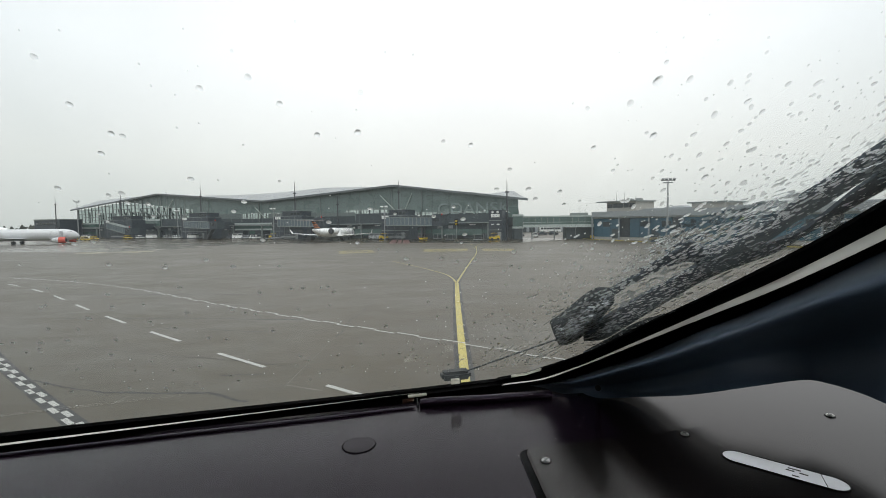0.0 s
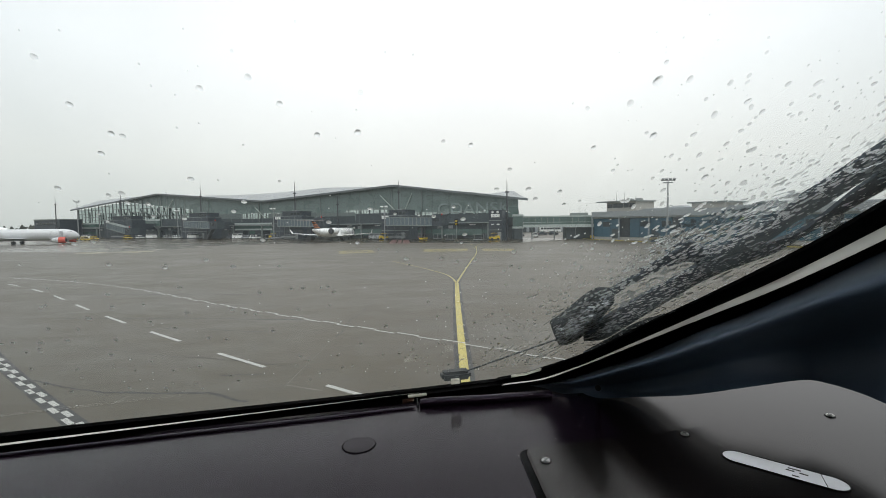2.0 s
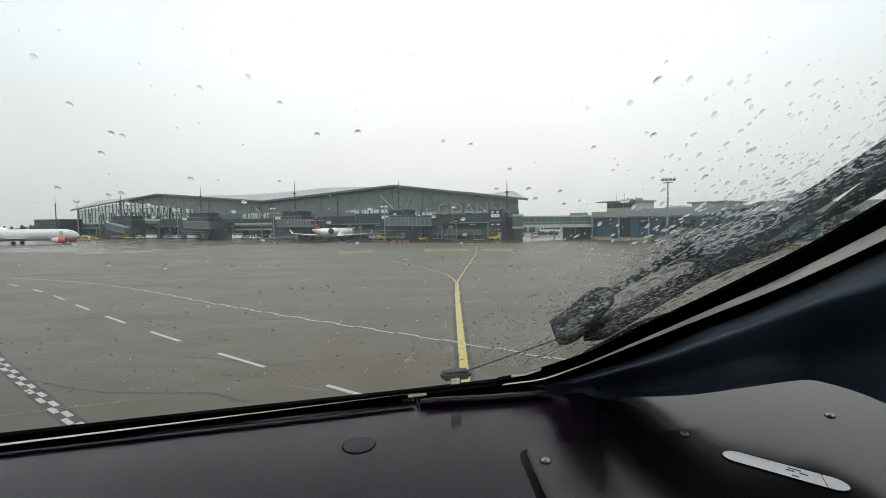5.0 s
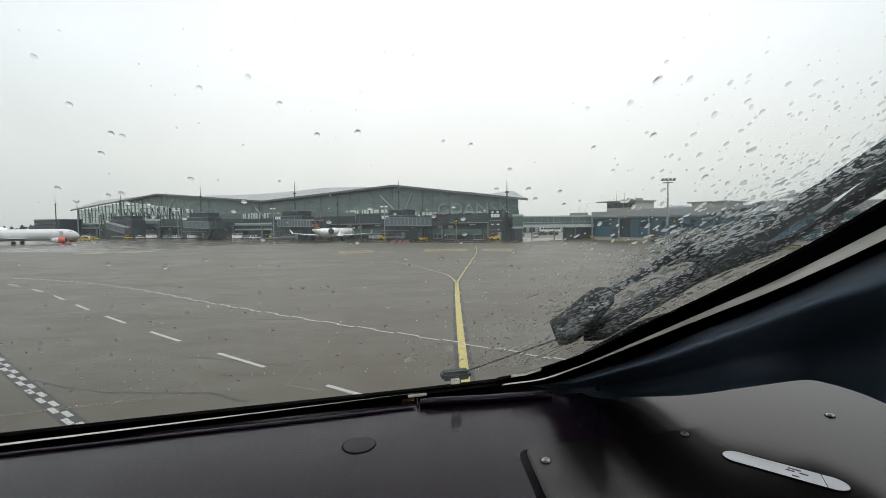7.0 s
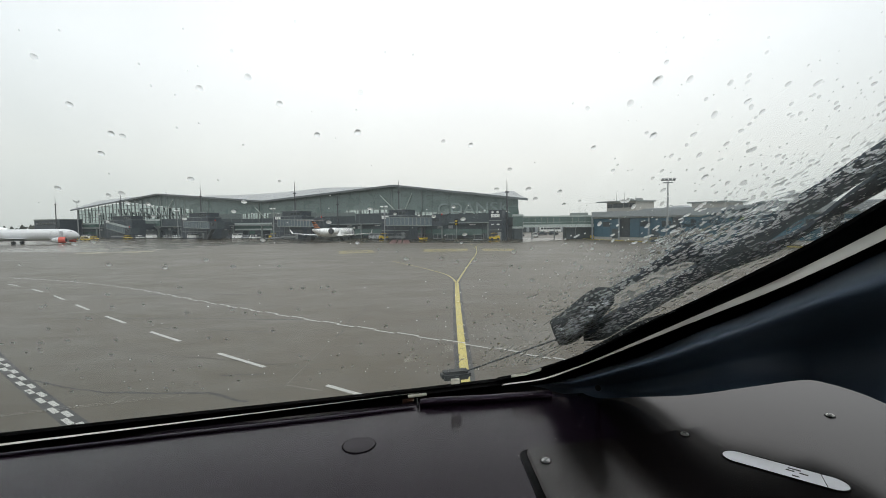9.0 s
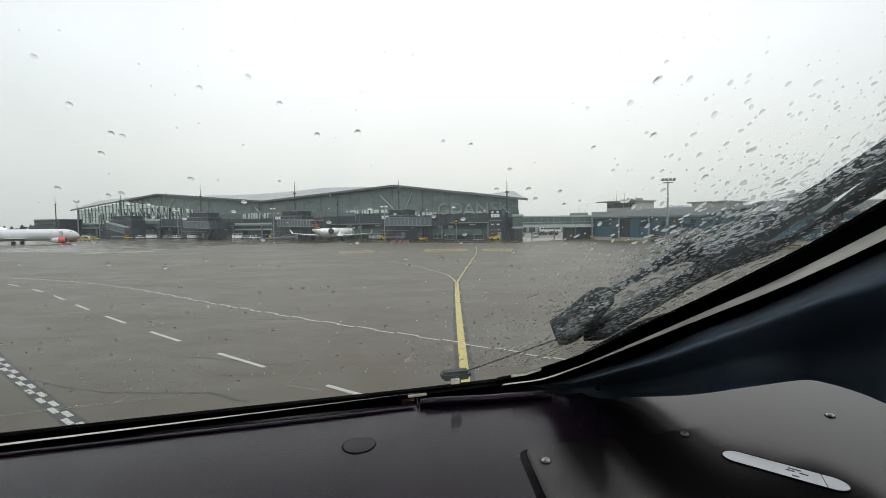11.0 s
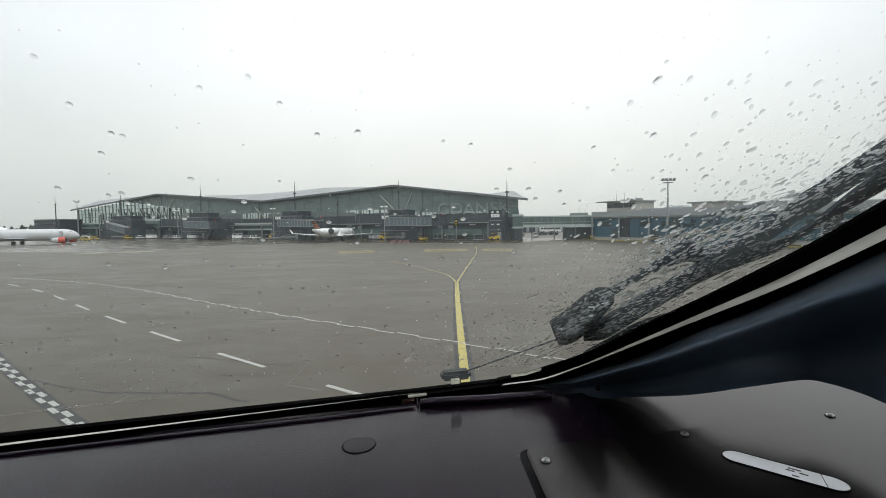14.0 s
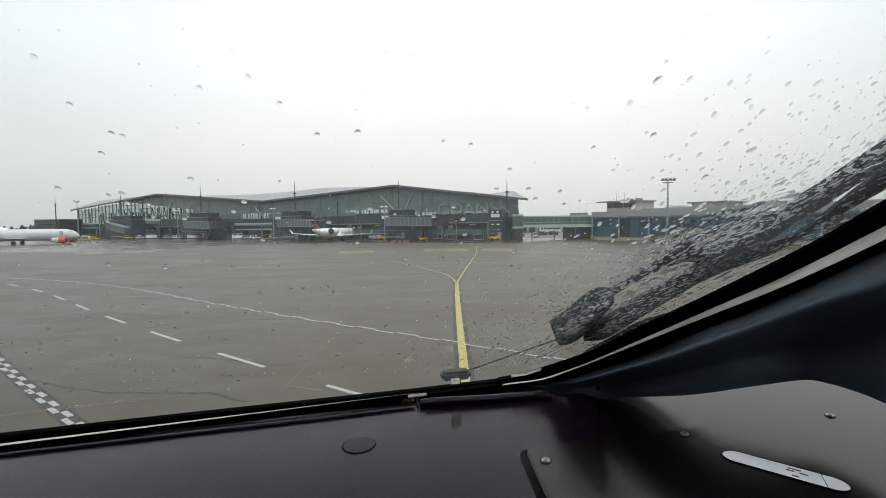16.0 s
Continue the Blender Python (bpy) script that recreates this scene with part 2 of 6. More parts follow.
TEAL = material("teal_facade_panel", (0.034, 0.095, 0.135), 0.4, vary=0.15, scale=0.5, per_object=0.2)
GREY_BAND = material("grey_metal_fascia", (0.30, 0.32, 0.33), 0.45, vary=0.1, scale=0.5)
BROWN_BRICK = material("red_brown_cladding", (0.20, 0.06, 0.05), 0.7, vary=0.2, scale=0.8)
BROWN_CANVAS = material("grey_brown_canvas", (0.17, 0.155, 0.135), 0.8, vary=0.2, scale=1.5)
CAR_WHITE = material("white_car_paint", (0.80, 0.80, 0.78), 0.25, vary=0.05, scale=2, coat=0.4)
CAR_SILVER = material("silver_car_paint", (0.36, 0.37, 0.38), 0.28, metal=0.4, vary=0.05, scale=2)
CAR_YELLOW = material("yellow_vehicle_paint", (0.62, 0.43, 0.03), 0.4, vary=0.15, scale=2)
CAR_DARK = material("dark_vehicle_paint", (0.035, 0.04, 0.05), 0.35, vary=0.1, scale=2)
HIVIS = material("lime_vehicle_paint", (0.45, 0.62, 0.06), 0.5, vary=0.1, scale=2)
LAMP_RED = material("red_lamp_lens", (0.5, 0.03, 0.02), 0.3)
TREE_FAR = material("bare_winter_woods", (0.055, 0.058, 0.05), 0.95, vary=0.4, scale=0.05)
# rain film on the glass, with a pale veil mixed in as haze over the darks
FILM = bpy.data.materials.new("rain_haze_on_glass")
FILM.use_nodes = True
_n, _l = FILM.node_tree.nodes, FILM.node_tree.links
_n.clear()
_co, _dot, _mr = _n.new("ShaderNodeTexCoord"), _n.new("ShaderNodeVectorMath"), _n.new("ShaderNodeMapRange")
_dot.operation = "DOT_PRODUCT"
_dot.inputs[1].default_value = (-0.8770, -0.6604, 0.4233)      # across the pane, away from its near edge
_l.new(_co.outputs["Object"], _dot.inputs[0])
_mr.interpolation_type = "SMOOTHSTEP"
for _k, _v in zip(("From Min", "From Max", "To Min", "To Max"), (1.394, 1.534, 0.060, 0.050)):
    _mr.inputs[_k].default_value = _v
_l.new(_dot.outputs["Value"], _mr.inputs["Value"])
_nz, _nr, _mu = _n.new("ShaderNodeTexNoise"), _n.new("ShaderNodeMapRange"), _n.new("ShaderNodeMath")
_nz.inputs["Scale"].default_value, _nz.inputs["Detail"].default_value = 38, 5
_l.new(_co.outputs["Object"], _nz.inputs["Vector"])
for _k, _v in zip(("From Min", "From Max", "To Min", "To Max"), (0.3, 0.7, 0.75, 1.25)):
    _nr.inputs[_k].default_value = _v
_l.new(_nz.outputs["Fac"], _nr.inputs["Value"])
_mu.operation = "MULTIPLY"
_l.new(_mr.outputs[0], _mu.inputs[0])
_l.new(_nr.outputs[0], _mu.inputs[1])
_tp, _tl, _mx, _ou = _n.new("ShaderNodeBsdfTransparent"), _n.new("ShaderNodeBsdfTranslucent"), _n.new("ShaderNodeMixShader"), _n.new("ShaderNodeOutputMaterial")
_tl.inputs["Color"].default_value = (0.78, 0.86, 0.88, 1)
_l.new(_mu.outputs[0], _mx.inputs["Fac"])
_l.new(_tp.outputs[0], _mx.inputs[1])
_l.new(_tl.outputs[0], _mx.inputs[2])
_l.new(_mx.outputs[0], _ou.inputs["Surface"])
CLEAR = glass_material("clear_glazing", (0.50, 0.57, 0.55), 1.01)

# ---- mesh building ----


class Geo:
    """Collects vertices and faces of one part."""

    def __init__(self):
        self.v, self.f = [], []

    def add(self, verts, faces):
        o = len(self.v)
        self.v += [tuple(p) for p in verts]
        self.f += [tuple(i + o for i in q) for q in faces]
        return self

    def box(self, c, s, rz=0.0, taper=1.0, rx=0.0):
        m = pose(*c, rx, 0, rz)
        x, y, z = s[0] / 2, s[1] / 2, s[2] / 2
        k = taper
        p = [(-x, -y, -z), (x, -y, -z), (x, y, -z), (-x, y, -z), (-x * k, -y * k, z), (x * k, -y * k, z), (x * k, y * k, z), (-x * k, y * k, z)]
        return self.add([m @ Vector(q) for q in p], [(3, 2, 1, 0), (4, 5, 6, 7), (0, 1, 5, 4), (1, 2, 6, 5), (2, 3, 7, 6), (3, 0, 4, 7)])

    def bar(self, p0, p1, w, h):
        """A square bar between two points."""
        p0, p1 = Vector(p0), Vector(p1)
        d = (p1 - p0).normalized()
        side = d.cross(Vector((0, 0, 1)))
        side = side.normalized() if side.length > 1e-4 else Vector((1, 0, 0))
        up = side.cross(d)
        ring = [(-w / 2, -h / 2), (w / 2, -h / 2), (w / 2, h / 2), (-w / 2, h / 2)]
        return self.add([p + side * a + up * b for p in (p0, p1) for a, b in ring],
                        [(3, 2, 1, 0), (4, 5, 6, 7), (0, 1, 5, 4), (1, 2, 6, 5), (2, 3, 7, 6), (3, 0, 4, 7)])

    def tube(self, p0, p1, r0, r1=None, n=10):
        p0, p1 = Vector(p0), Vector(p1)
        r1 = r0 if r1 is None else r1
        d = (p1 - p0).normalized()
        a = d.cross(Vector((0, 0, 1)) if abs(d.z) < 0.9 else Vector((1, 0, 0))).normalized()
        b = d.cross(a)
        rings = [[p + (a * math.cos(t) + b * math.sin(t)) * r for t in (2 * math.pi * i / n for i in range(n))] for p, r in ((p0, r0), (p1, r1))]
        return self.loft(rings)

    def loft(self, rings, caps=True, closed=True):
        n = len(rings[0])
        vs = [p for r in rings for p in r]
        fs = []
        for k in range(len(rings) - 1):
            for i in range(n if closed else n - 1):
                j = (i + 1) % n
                fs.append((k * n + i, k * n + j, (k + 1) * n + j, (k + 1) * n + i))
        if caps:
            fs.append(tuple(range(n))[::-1])
            fs.append(tuple((len(rings) - 1) * n + i for i in range(n)))
        return self.add(vs, fs)

    def prism(self, outline, z0, z1):
        """A flat outline in the plane, given thickness upwards."""
        n = len(outline)
        vs = [(x, y, z0) for x, y in outline] + [(x, y, z1) for x, y in outline]
        return self.add(vs, [tuple(range(n))[::-1], tuple(range(n, 2 * n))] + [(i, (i + 1) % n, n + (i + 1) % n, n + i) for i in range(n)])

    def moved(self, m):
        self.v = [tuple(m @ Vector(p)) for p in self.v]
        return self

    def mesh(self, name, mat, smooth=False, bevel=0.0):
        me = bpy.data.meshes.new(name)
        me.from_pydata(self.v, [], self.f)
        bm = bmesh.new()
        bm.from_mesh(me)
        bmesh.ops.recalc_face_normals(bm, faces=bm.faces)
        if bevel:
            bmesh.ops.bevel(bm, geom=[e for e in bm.edges if e.is_manifold and e.calc_face_angle(0) > 0.5], offset=bevel, segments=2, affect="EDGES", clamp_overlap=True)
        bm.to_mesh(me)
        bm.free()
        me.materials.append(mat)
        if smooth:
            me.polygons.foreach_set("use_smooth", [True] * len(me.polygons))
            me.set_sharp_from_angle(angle=radians(40))
        return me


def thing(name, label, category, at=None, group="", kind=""):
    ob = new(name)
    if at is not None:
        ob.matrix_world = at
    return tagged(ob, label, category, group, kind)


def part(name, geo, mat, parent, label="", smooth=False, bevel=0.0, kind=""):
    ob = new(name, geo if isinstance(geo, bpy.types.Mesh) else geo.mesh(name, mat, smooth, bevel))
    ob.parent = parent
    return tagged(ob, label, kind=kind)


def solid(name, geo, mat, label, category, group="", kind="", smooth=False, bevel=0.0):
    return tagged(new(name, geo.mesh(name, mat, smooth, bevel)), label, category, group, kind)


def lettering(text, size, mat, m, parent, name="letters", depth=0.0, align="CENTER"):
    """Words in the built-in font, as a mesh."""
    cu = bpy.data.curves.new(name, "FONT")
    cu.body, cu.size, cu.extrude, cu.align_x, cu.align_y = text, size, depth, align, "CENTER"
    tmp = bpy.data.objects.new(name, cu)
    me = bpy.data.meshes.new_from_object(tmp)
    bpy.data.objects.remove(tmp)
    me.materials.clear()
    me.materials.append(mat)
    me.transform(m)
    ob = new(name, me)
    ob.parent = parent
    return ob


def rounded(outline, r, n=4):
    """An outline with rounded corners."""
    res = []
    k = len(outline)
    for i in range(k):
        p, a, b = (Vector(outline[j % k]) for j in (i, i - 1, i + 1))
        u, v = (a - p), (b - p)
        d = min(r, u.length * 0.45, v.length * 0.45)
        p0, p1 = p + u.normalized() * d, p + v.normalized() * d
        for s in range(n + 1):
            t = s / n
            res.append(tuple(p0 * (1 - t) ** 2 + p * 2 * t * (1 - t) + p1 * t * t))
    return res

# ---- ground ----
ground = Geo()
R = 4200.0
ground.add([(-R, -R, 0), (R, -R, 0), (R, R, 0), (-R, R, 0)], [(0, 1, 2, 3)])
solid("ground", ground, CONCRETE, "wet brown-grey concrete apron with damp sheen", "ground", kind="structure")
taxi = Geo().add([(-900, -330, 0.004), (260, -330, 0.004), (170, -48, 0.004), (-520, 15, 0.004)], [(0, 1, 2, 3)])
solid("taxiway", taxi, ASPHALT, "wet dark grey asphalt taxiway beside the apron", "taxiway", kind="structure")
lawn = Geo().add([(-1500, 20, 0.006), (-560, 25, 0.006), (-330, 330, 0.006), (-360, 900, 0.006), (-1500, 900, 0.006)], [(0, 1, 2, 3, 4)])
solid("grass_field", lawn, GRASS, "flat strip of yellowed winter grass beside the taxiway", "grass", kind="structure")


def strip(points, width, z, geo=None, offset=0.0):
    """A flat painted strip that follows a line."""
    geo = geo or Geo()
    pts = [Vector((p[0], p[1], 0)) for p in points]
    vs, fs = [], []
    for i, p in enumerate(pts):
        d = (pts[min(i + 1, len(pts) - 1)] - pts[max(i - 1, 0)]).normalized()
        s = Vector((-d.y, d.x, 0))
        vs += [p + s * (offset + width / 2) + Vector((0, 0, z)), p + s * (offset - width / 2) + Vector((0, 0, z))]
        if i:
            fs.append((2 * i - 2, 2 * i - 1, 2 * i + 1, 2 * i))
    return geo.add(vs, fs)


def curve_through(points, n=8):
    """Catmull-Rom curve through a few points."""
    pts = [Vector(p) for p in points]
    pts = [pts[0] * 2 - pts[1]] + pts + [pts[-1] * 2 - pts[-2]]
    res = []
    for i in range(1, len(pts) - 2):
        a, b, c, d = pts[i - 1:i + 3]
        for s in range(n):
            t = s / n
            res.append(0.5 * ((2 * b) + (c - a) * t + (2 * a - 5 * b + 4 * c - d) * t * t + (3 * b - a - 3 * c + d) * t ** 3))
    return res + [pts[-2]]


MAIN_LINE = curve_through([(1.6, -57), (0.6, -40), (0.3, -17), (0.35, 0), (0.59, 12.33), (0.77, 23.02), (1.02, 33.61)])
FAR_LINE = curve_through([(0.96, 31.5), (1.1, 34.2), (2.87, 49.45), (5.25, 69.56), (6.61, 89.73), (6.35, 103.0)])
LEFT_LINE = curve_through([(1.02, 33.61), (0.39, 38.71), (-1.61, 44.37), (-6.23, 54.75)])
RIGHT_LINE = curve_through([(5.82, 81.48), (7.52, 95.62), (9.4, 102.5)])
for nm, line, lab in (("taxi_line", MAIN_LINE, "yellow guide line with black borders on wet concrete"),
                      ("branch_line", FAR_LINE, "narrow yellow guide line leading on to a stand"),
                      ("lead_line", LEFT_LINE, "yellow branch line curving away towards a stand"),
                      ("stand_line", RIGHT_LINE, "thin yellow stand line on wet concrete")):
    w = {"taxi_line": 0.28, "stand_line": 0.12}.get(nm, 0.17)
    dz = {"taxi_line": 0.0, "branch_line": 0.0006, "lead_line": 0.0018, "stand_line": 0.0024}[nm]
    t = thing(nm, lab, "road marking", kind="structure")
    part("border", strip(line, w + 0.3, 0.004 + dz), BLACK_LINE, t)
    part("stripe", strip(line, w, 0.009 + dz), YELLOW if nm == "taxi_line" else YELLOW_FAR, t)

# behind the aircraft: taxiway lines, kerb line lamps
back = thing("taxiway_line", "yellow curved guide lines crossing the taxiway", "road marking", kind="structure")
part("stripe", strip(curve_through([(1.6, -57), (6, -75), (2, -92), (-20, -108), (-60, -118)]), 0.3, 0.010), YELLOW, back)
part("stripe", strip(curve_through([(1.6, -57), (-8, -80), (-40, -100), (-110, -112)]), 0.3, 0.012), YELLOW, back)
part("stripe", strip(curve_through([(-110, -112), (-200, -70), (-420, 40)]), 0.3, 0.012), YELLOW, back)

# service road across the apron: zipper borders and a dashed centre line
ROAD = Vector((-0.8261, 0.5635))
SIDE = Vector((0.5635, 0.8261))


def on_road(s, q):
    """Along the road and across it; far out the road bends round."""
    bend = 0.0070 * max(0.0, s - 26) ** 2 + (0.3 * math.sin(math.pi * s / 25) if 0 < s < 25 and q < 3 else 0.0)
    p = Vector((0.31, 16.54)) + ROAD * s - SIDE * (q + bend)
    return (p.x, p.y)


for nm, q0, s0, s1 in (("zipper_line", 0.0, -16, 62), ("zipper_line", 10.48, -22, 40)):
    line = thing(nm, "white zipper line of staggered painted blocks on wet concrete", "road marking", group="service road borders", kind="structure")
    ease = 0.0026 if q0 else 0.0            # the near border closes in on the far one
    part("border", strip([on_road(s0 + (s1 - s0) * k / 40, q0 - ease * (s0 + (s1 - s0) * k / 40) ** 2) for k in range(41)], 0.40, 0.0045), BLACK_LINE if q0 else CONCRETE, line)
    step = 1.1 if q0 == 0 else 0.54
    for i in range(int((s1 - s0) / step)):
        a = s0 + step * i
        q = q0 - ease * a * a + (0.07 if i % 2 else -0.07) * (1 if q0 == 0 else 0.95)
        part("block", strip([on_road(a, q), on_road(a + step - 0.02, q)], 0.105 if q0 == 0 else 0.125, 0.012), WHITE_LINE, line)
centre = thing("centre_dashes", "white dashed centre line of a service road", "road marking", kind="structure")
for i in range(-8, 12):
    a = 3.33 + 5.66 * i
    part("dash", strip([on_road(a, 5.72 - 0.0018 * a * a), on_road(a + 2.75, 5.72 - 0.0018 * (a + 2.75) ** 2)], 0.15, 0.011), WHITE_LINE, centre)

# standing water in front of the stands, the pale joint along its edge, dull red panels
WET_EDGE = [(-94.8, 88.0), (-73.7, 84.4), (-56.8, 83.2), (-56.0, 88.8), (-55.1, 95.1), (-55.6, 102.7), (-51.3, 110.5), (-44.1, 113.7), (-33.2, 116.2), (-19.6, 114.5), (-4.8, 110.7), (15.4, 103.8)]
wet = Geo().add([(x, y, 0.003) for x, y in WET_EDGE] + [(40.0, 132.0, 0.003), (22.0, 150.0, 0.003), (-190.0, 245.0, 0.003), (-220.0, 160.0, 0.003)], [tuple(range(len(WET_EDGE) + 4))])
solid("wet_apron", wet, STANDING_WET, "darker apron strip under a film of standing water", "wet apron", kind="structure")
solid("slab_joint", strip(WET_EDGE[8:], 1.3, 0.006), SCRATCH, "pale joint along the edge of the stands", "ground joint", kind="structure")
red_zone = thing("red_patch", "dull red panels lying on the wet concrete", "ground marking", kind="structure")
q = [Vector((x, y, 0.0075)) for x, y in [(-13.4, 109.4), (-7.7, 108.0), (-11.2, 147.5), (-17.1, 149.5)]]
for a, b in ((0.0, 0.30), (0.36, 0.55), (0.62, 0.94)):
    part("panel", Geo().add([q[0].lerp(q[1], a), q[0].lerp(q[1], b), q[3].lerp(q[2], b + 0.04), q[3].lerp(q[2], a + 0.02)], [(0, 1, 2, 3)]), RED_DULL, red_zone)

# stand signs painted on the ground ahead
def painted_board(corners, text, size, centre_at, rz, label):
    t = thing("painted_sign", label, "ground sign", group="painted stand signs", kind="structure")
    part("panel", Geo().add([(*c, 0.0135) for c in corners], [(0, 1, 2, 3)]), YELLOW if corners[0][1] < 0 else (YELLOW_FAINT if corners[0][0] < -30 else YELLOW_WORN), t)
    if text:
        lettering(text, size, BLACK_LINE, pose(*centre_at, 0.0165, 0, 0, rz) @ Matrix.Diagonal((0.75, 1.25, 1, 1)), t)
    else:
        for i in range(4):
            part("bar", Geo().box((centre_at[0] - 1.5 + i, centre_at[1], 0.017), (0.5, 2.6, 0.003), 0), BLACK_LINE, t)
    return t


painted_board([(-16.63, 70.77), (-11.22, 73.23), (-12.91, 80.35), (-18.64, 79.08)], "", 3, (-14.8, 75.72), 0, "yellow painted stand panel with black marks")
painted_board([(-3.3, 74.03), (4.07, 74.0), (4.6, 82.32), (-3.45, 81.36)], "20A", 4.2, (0.46, 77.69), 0, "yellow painted ground sign with black stand number")
painted_board([(6.74, 73.85), (11.8, 73.26), (12.92, 80.47), (7.12, 81.23)], "20", 4.2, (9.54, 77.23), 0, "yellow painted ground sign with black stand number")
painted_board([(-64.95, 77.54), (-53.57, 81.44), (-56.03, 86.21), (-67.35, 82.09)], "", 3, (-60.53, 81.78), 0, "worn yellow painted stand panel")
# signs behind: facing the other way
block = painted_board([(-12.95, -5.4), (-2.5, -7.5), (-2.45, -0.7), (-12.9, 2.0)], "A6", 5.5, (-5.0, -3.6), 184, "yellow painted direction sign with black letters and arrow")
part("arrow", strip([(-8.2, -2.6), (-11.4, -1.9)], 0.35, 0.017), BLACK_LINE, block)
part("arrow_head", Geo().add([(-11.2, -3.0, 0.017), (-12.3, -1.7, 0.017), (-11.0, -0.9, 0.017)], [(0, 1, 2)]), BLACK_LINE, block)
painted_board([(3.1, -8.6), (14, -10.2), (14, -3.5), (3.2, -1.8)], "E", 5.5, (5.4, -5.2), 174, "yellow painted direction sign with black letter")
mid = thing("painted_sign", "dark blue painted square with a yellow letter", "ground sign", group="painted stand signs", kind="structure")
part("panel", Geo().add([(-2.45, -7.5, 0.0135), (3.1, -8.6, 0.0135), (3.2, -1.8, 0.0135), (-2.4, -0.7, 0.0135)], [(0, 1, 2, 3)]), NAVY_LINE, mid)
lettering("M", 5.5, YELLOW, pose(0.35, -4.4, 0.0165, 0, 0, 180) @ Matrix.Diagonal((0.6, 1.1, 1, 1)), mid)
hold = thing("holding_dashes", "yellow dashed holding line across the lane", "road marking", kind="structure")
for i in range(-6, 7):
    part("dash", strip([(0.2 + 2.15 * i, -15.2 - 0.22 * i), (1.35 + 2.15 * i, -15.3 - 0.22 * i)], 0.35, 0.011), YELLOW, hold)

# sealed cracks, slab joints, scrapes
rng = random.Random(7)
cracks = Geo()


def crack(p0, p1, w, geo, wob=0.5, n=22):
    a, b = Vector(p0), Vector(p1)
    d = (b - a).normalized()
    s = Vector((-d.y, d.x))
    pts, off = [], 0.0
    for i in range(n + 1):
        off = off * 0.85 + rng.uniform(-wob, wob) * 0.09 * (b - a).length ** 0.5
        pts.append(tuple(a.lerp(b, i / n) + s * off))
    for i in range(n):
        strip(pts[i:i + 2], w * rng.uniform(0.7, 1.2), 0.0035, geo)


for p0, p1, w in (((-12.02, 12.76), (-9.13, 11.68), 0.05), ((-9.13, 11.68), (-6.25, 11.55), 0.08), ((-6.25, 11.55), (-4.98, 10.96), 0.09), ((-6.71, 12.96), (-5.34, 13.09), 0.04), ((-4.36, 17.39), (-4.07, 26.03), 0.03), ((-12.35, 19.32), (-7.13, 18.39), 0.04), ((-18.41, 27.68), (-7.22, 23.82), 0.03), ((-5.16, 23.35), (-1.02, 21.87), 0.03), ((-26.96, 41.52), (-11.51, 34.63), 0.05),
                  ((-13.11, 16.09), (-3.24, 13.41), 0.02), ((3.32, 13.75), (2.79, 31.99), 0.012), ((9.63, 27.8), (3.24, 36.58), 0.04), ((-47.7, 69.99), (-19.36, 56.0), 0.06), ((-4.22, 35.01), (-9.51, 38.11), 0.05),
                  ((-7, 7.2), (-9, -6), 0.05), ((-15, -18), (-4, -27), 0.06)):
    crack(p0, p1, w * 1.4, cracks, 0.22)
for y in (20.5, 28, 38, 47, 58, 68, 80, 95):
    x0 = -y * 1.1
    for k in range(4):
        a = x0 + (k + rng.random() * 0.5) * y * 0.5
        strip([(a, y - a * 0.06), (a + y * rng.uniform(0.15, 0.45), y - a * 0.06 - y * 0.02)], rng.uniform(0.04, 0.12), 0.0032, cracks)
solid("crack_sealant", cracks, TAR, "dark sealed cracks winding over the wet concrete", "crack", kind="stuff")
scr = Geo()
for p0, p1, w in (((-4.39, 11.94), (-4.36, 17.39), 0.03), ((-4.29, 16.06), (-2.99, 16.22), 0.05), ((-4.1, 17.5), (-3.09, 17.34), 0.04), ((-1.28, 13.98), (-1.07, 15.16), 0.06), ((-8.36, 10.92), (-8.28, 11.44), 0.06),
                  ((-6.99, 14.93), (-6.94, 15.66), 0.05), ((-4.37, 12.11), (-3.3, 11.68), 0.06), ((-3.22, 12.05), (-2.50, 11.45), 0.10), ((-25.17, 46.2), (-16.93, 44.5), 0.1)):
    crack(p0, p1, w, scr, 0.05, 6)
solid("pale_scrapes", scr, SCRATCH, "short pale scrapes on the wet concrete", "scrape", kind="stuff")

# ---- main terminal ----
F0 = Vector((24, 141, 0))
FU = Vector((-0.914, 0.406, 0)).normalized()      # along the front, to the far end
FN = Vector((-0.406, -0.914, 0)).normalized()     # towards the apron
LEN = 240.0


def fp(u, z, off=0.0):
    p = F0 + FU * u + FN * off
    return Vector((p.x, p.y, z))


def profile(u, table):
    for (a, za), (b, zb) in zip(table, table[1:]):
        if u <= b:
            return za + (zb - za) * max(0.0, u - a) / (b - a)
    return table[-1][1]


FRONT_EDGE = [(-3.5, 11.9), (44, 18.3), (106, 14.7), (172, 20.1), (243, 14.2)]
BACK_EDGE = [(-6, 18.2), (12, 17.2), (30, 18.6), (60, 21.6), (85, 22.9), (112, 23.6), (148, 22.1), (172, 20.3), (190, 22.4), (210, 24.6), (225, 24.3), (243, 23.0)]
MID_EDGE = [(-3.5, 14.3), (30, 16.9), (44, 18.9), (106, 18.4), (172, 20.2), (205, 19.9), (243, 18.0)]
terminal = thing("terminal_building", "long grey-green glazed airport terminal with folded pale roof", "terminal")
roof = Geo()


def shear(u):
    """Both ends of the building run back at a slant."""
    return 17.0 * max(0.0, 1 - (u + 3.5) / 60) + 62.0 * max(0.0, (u - 172) / 71)


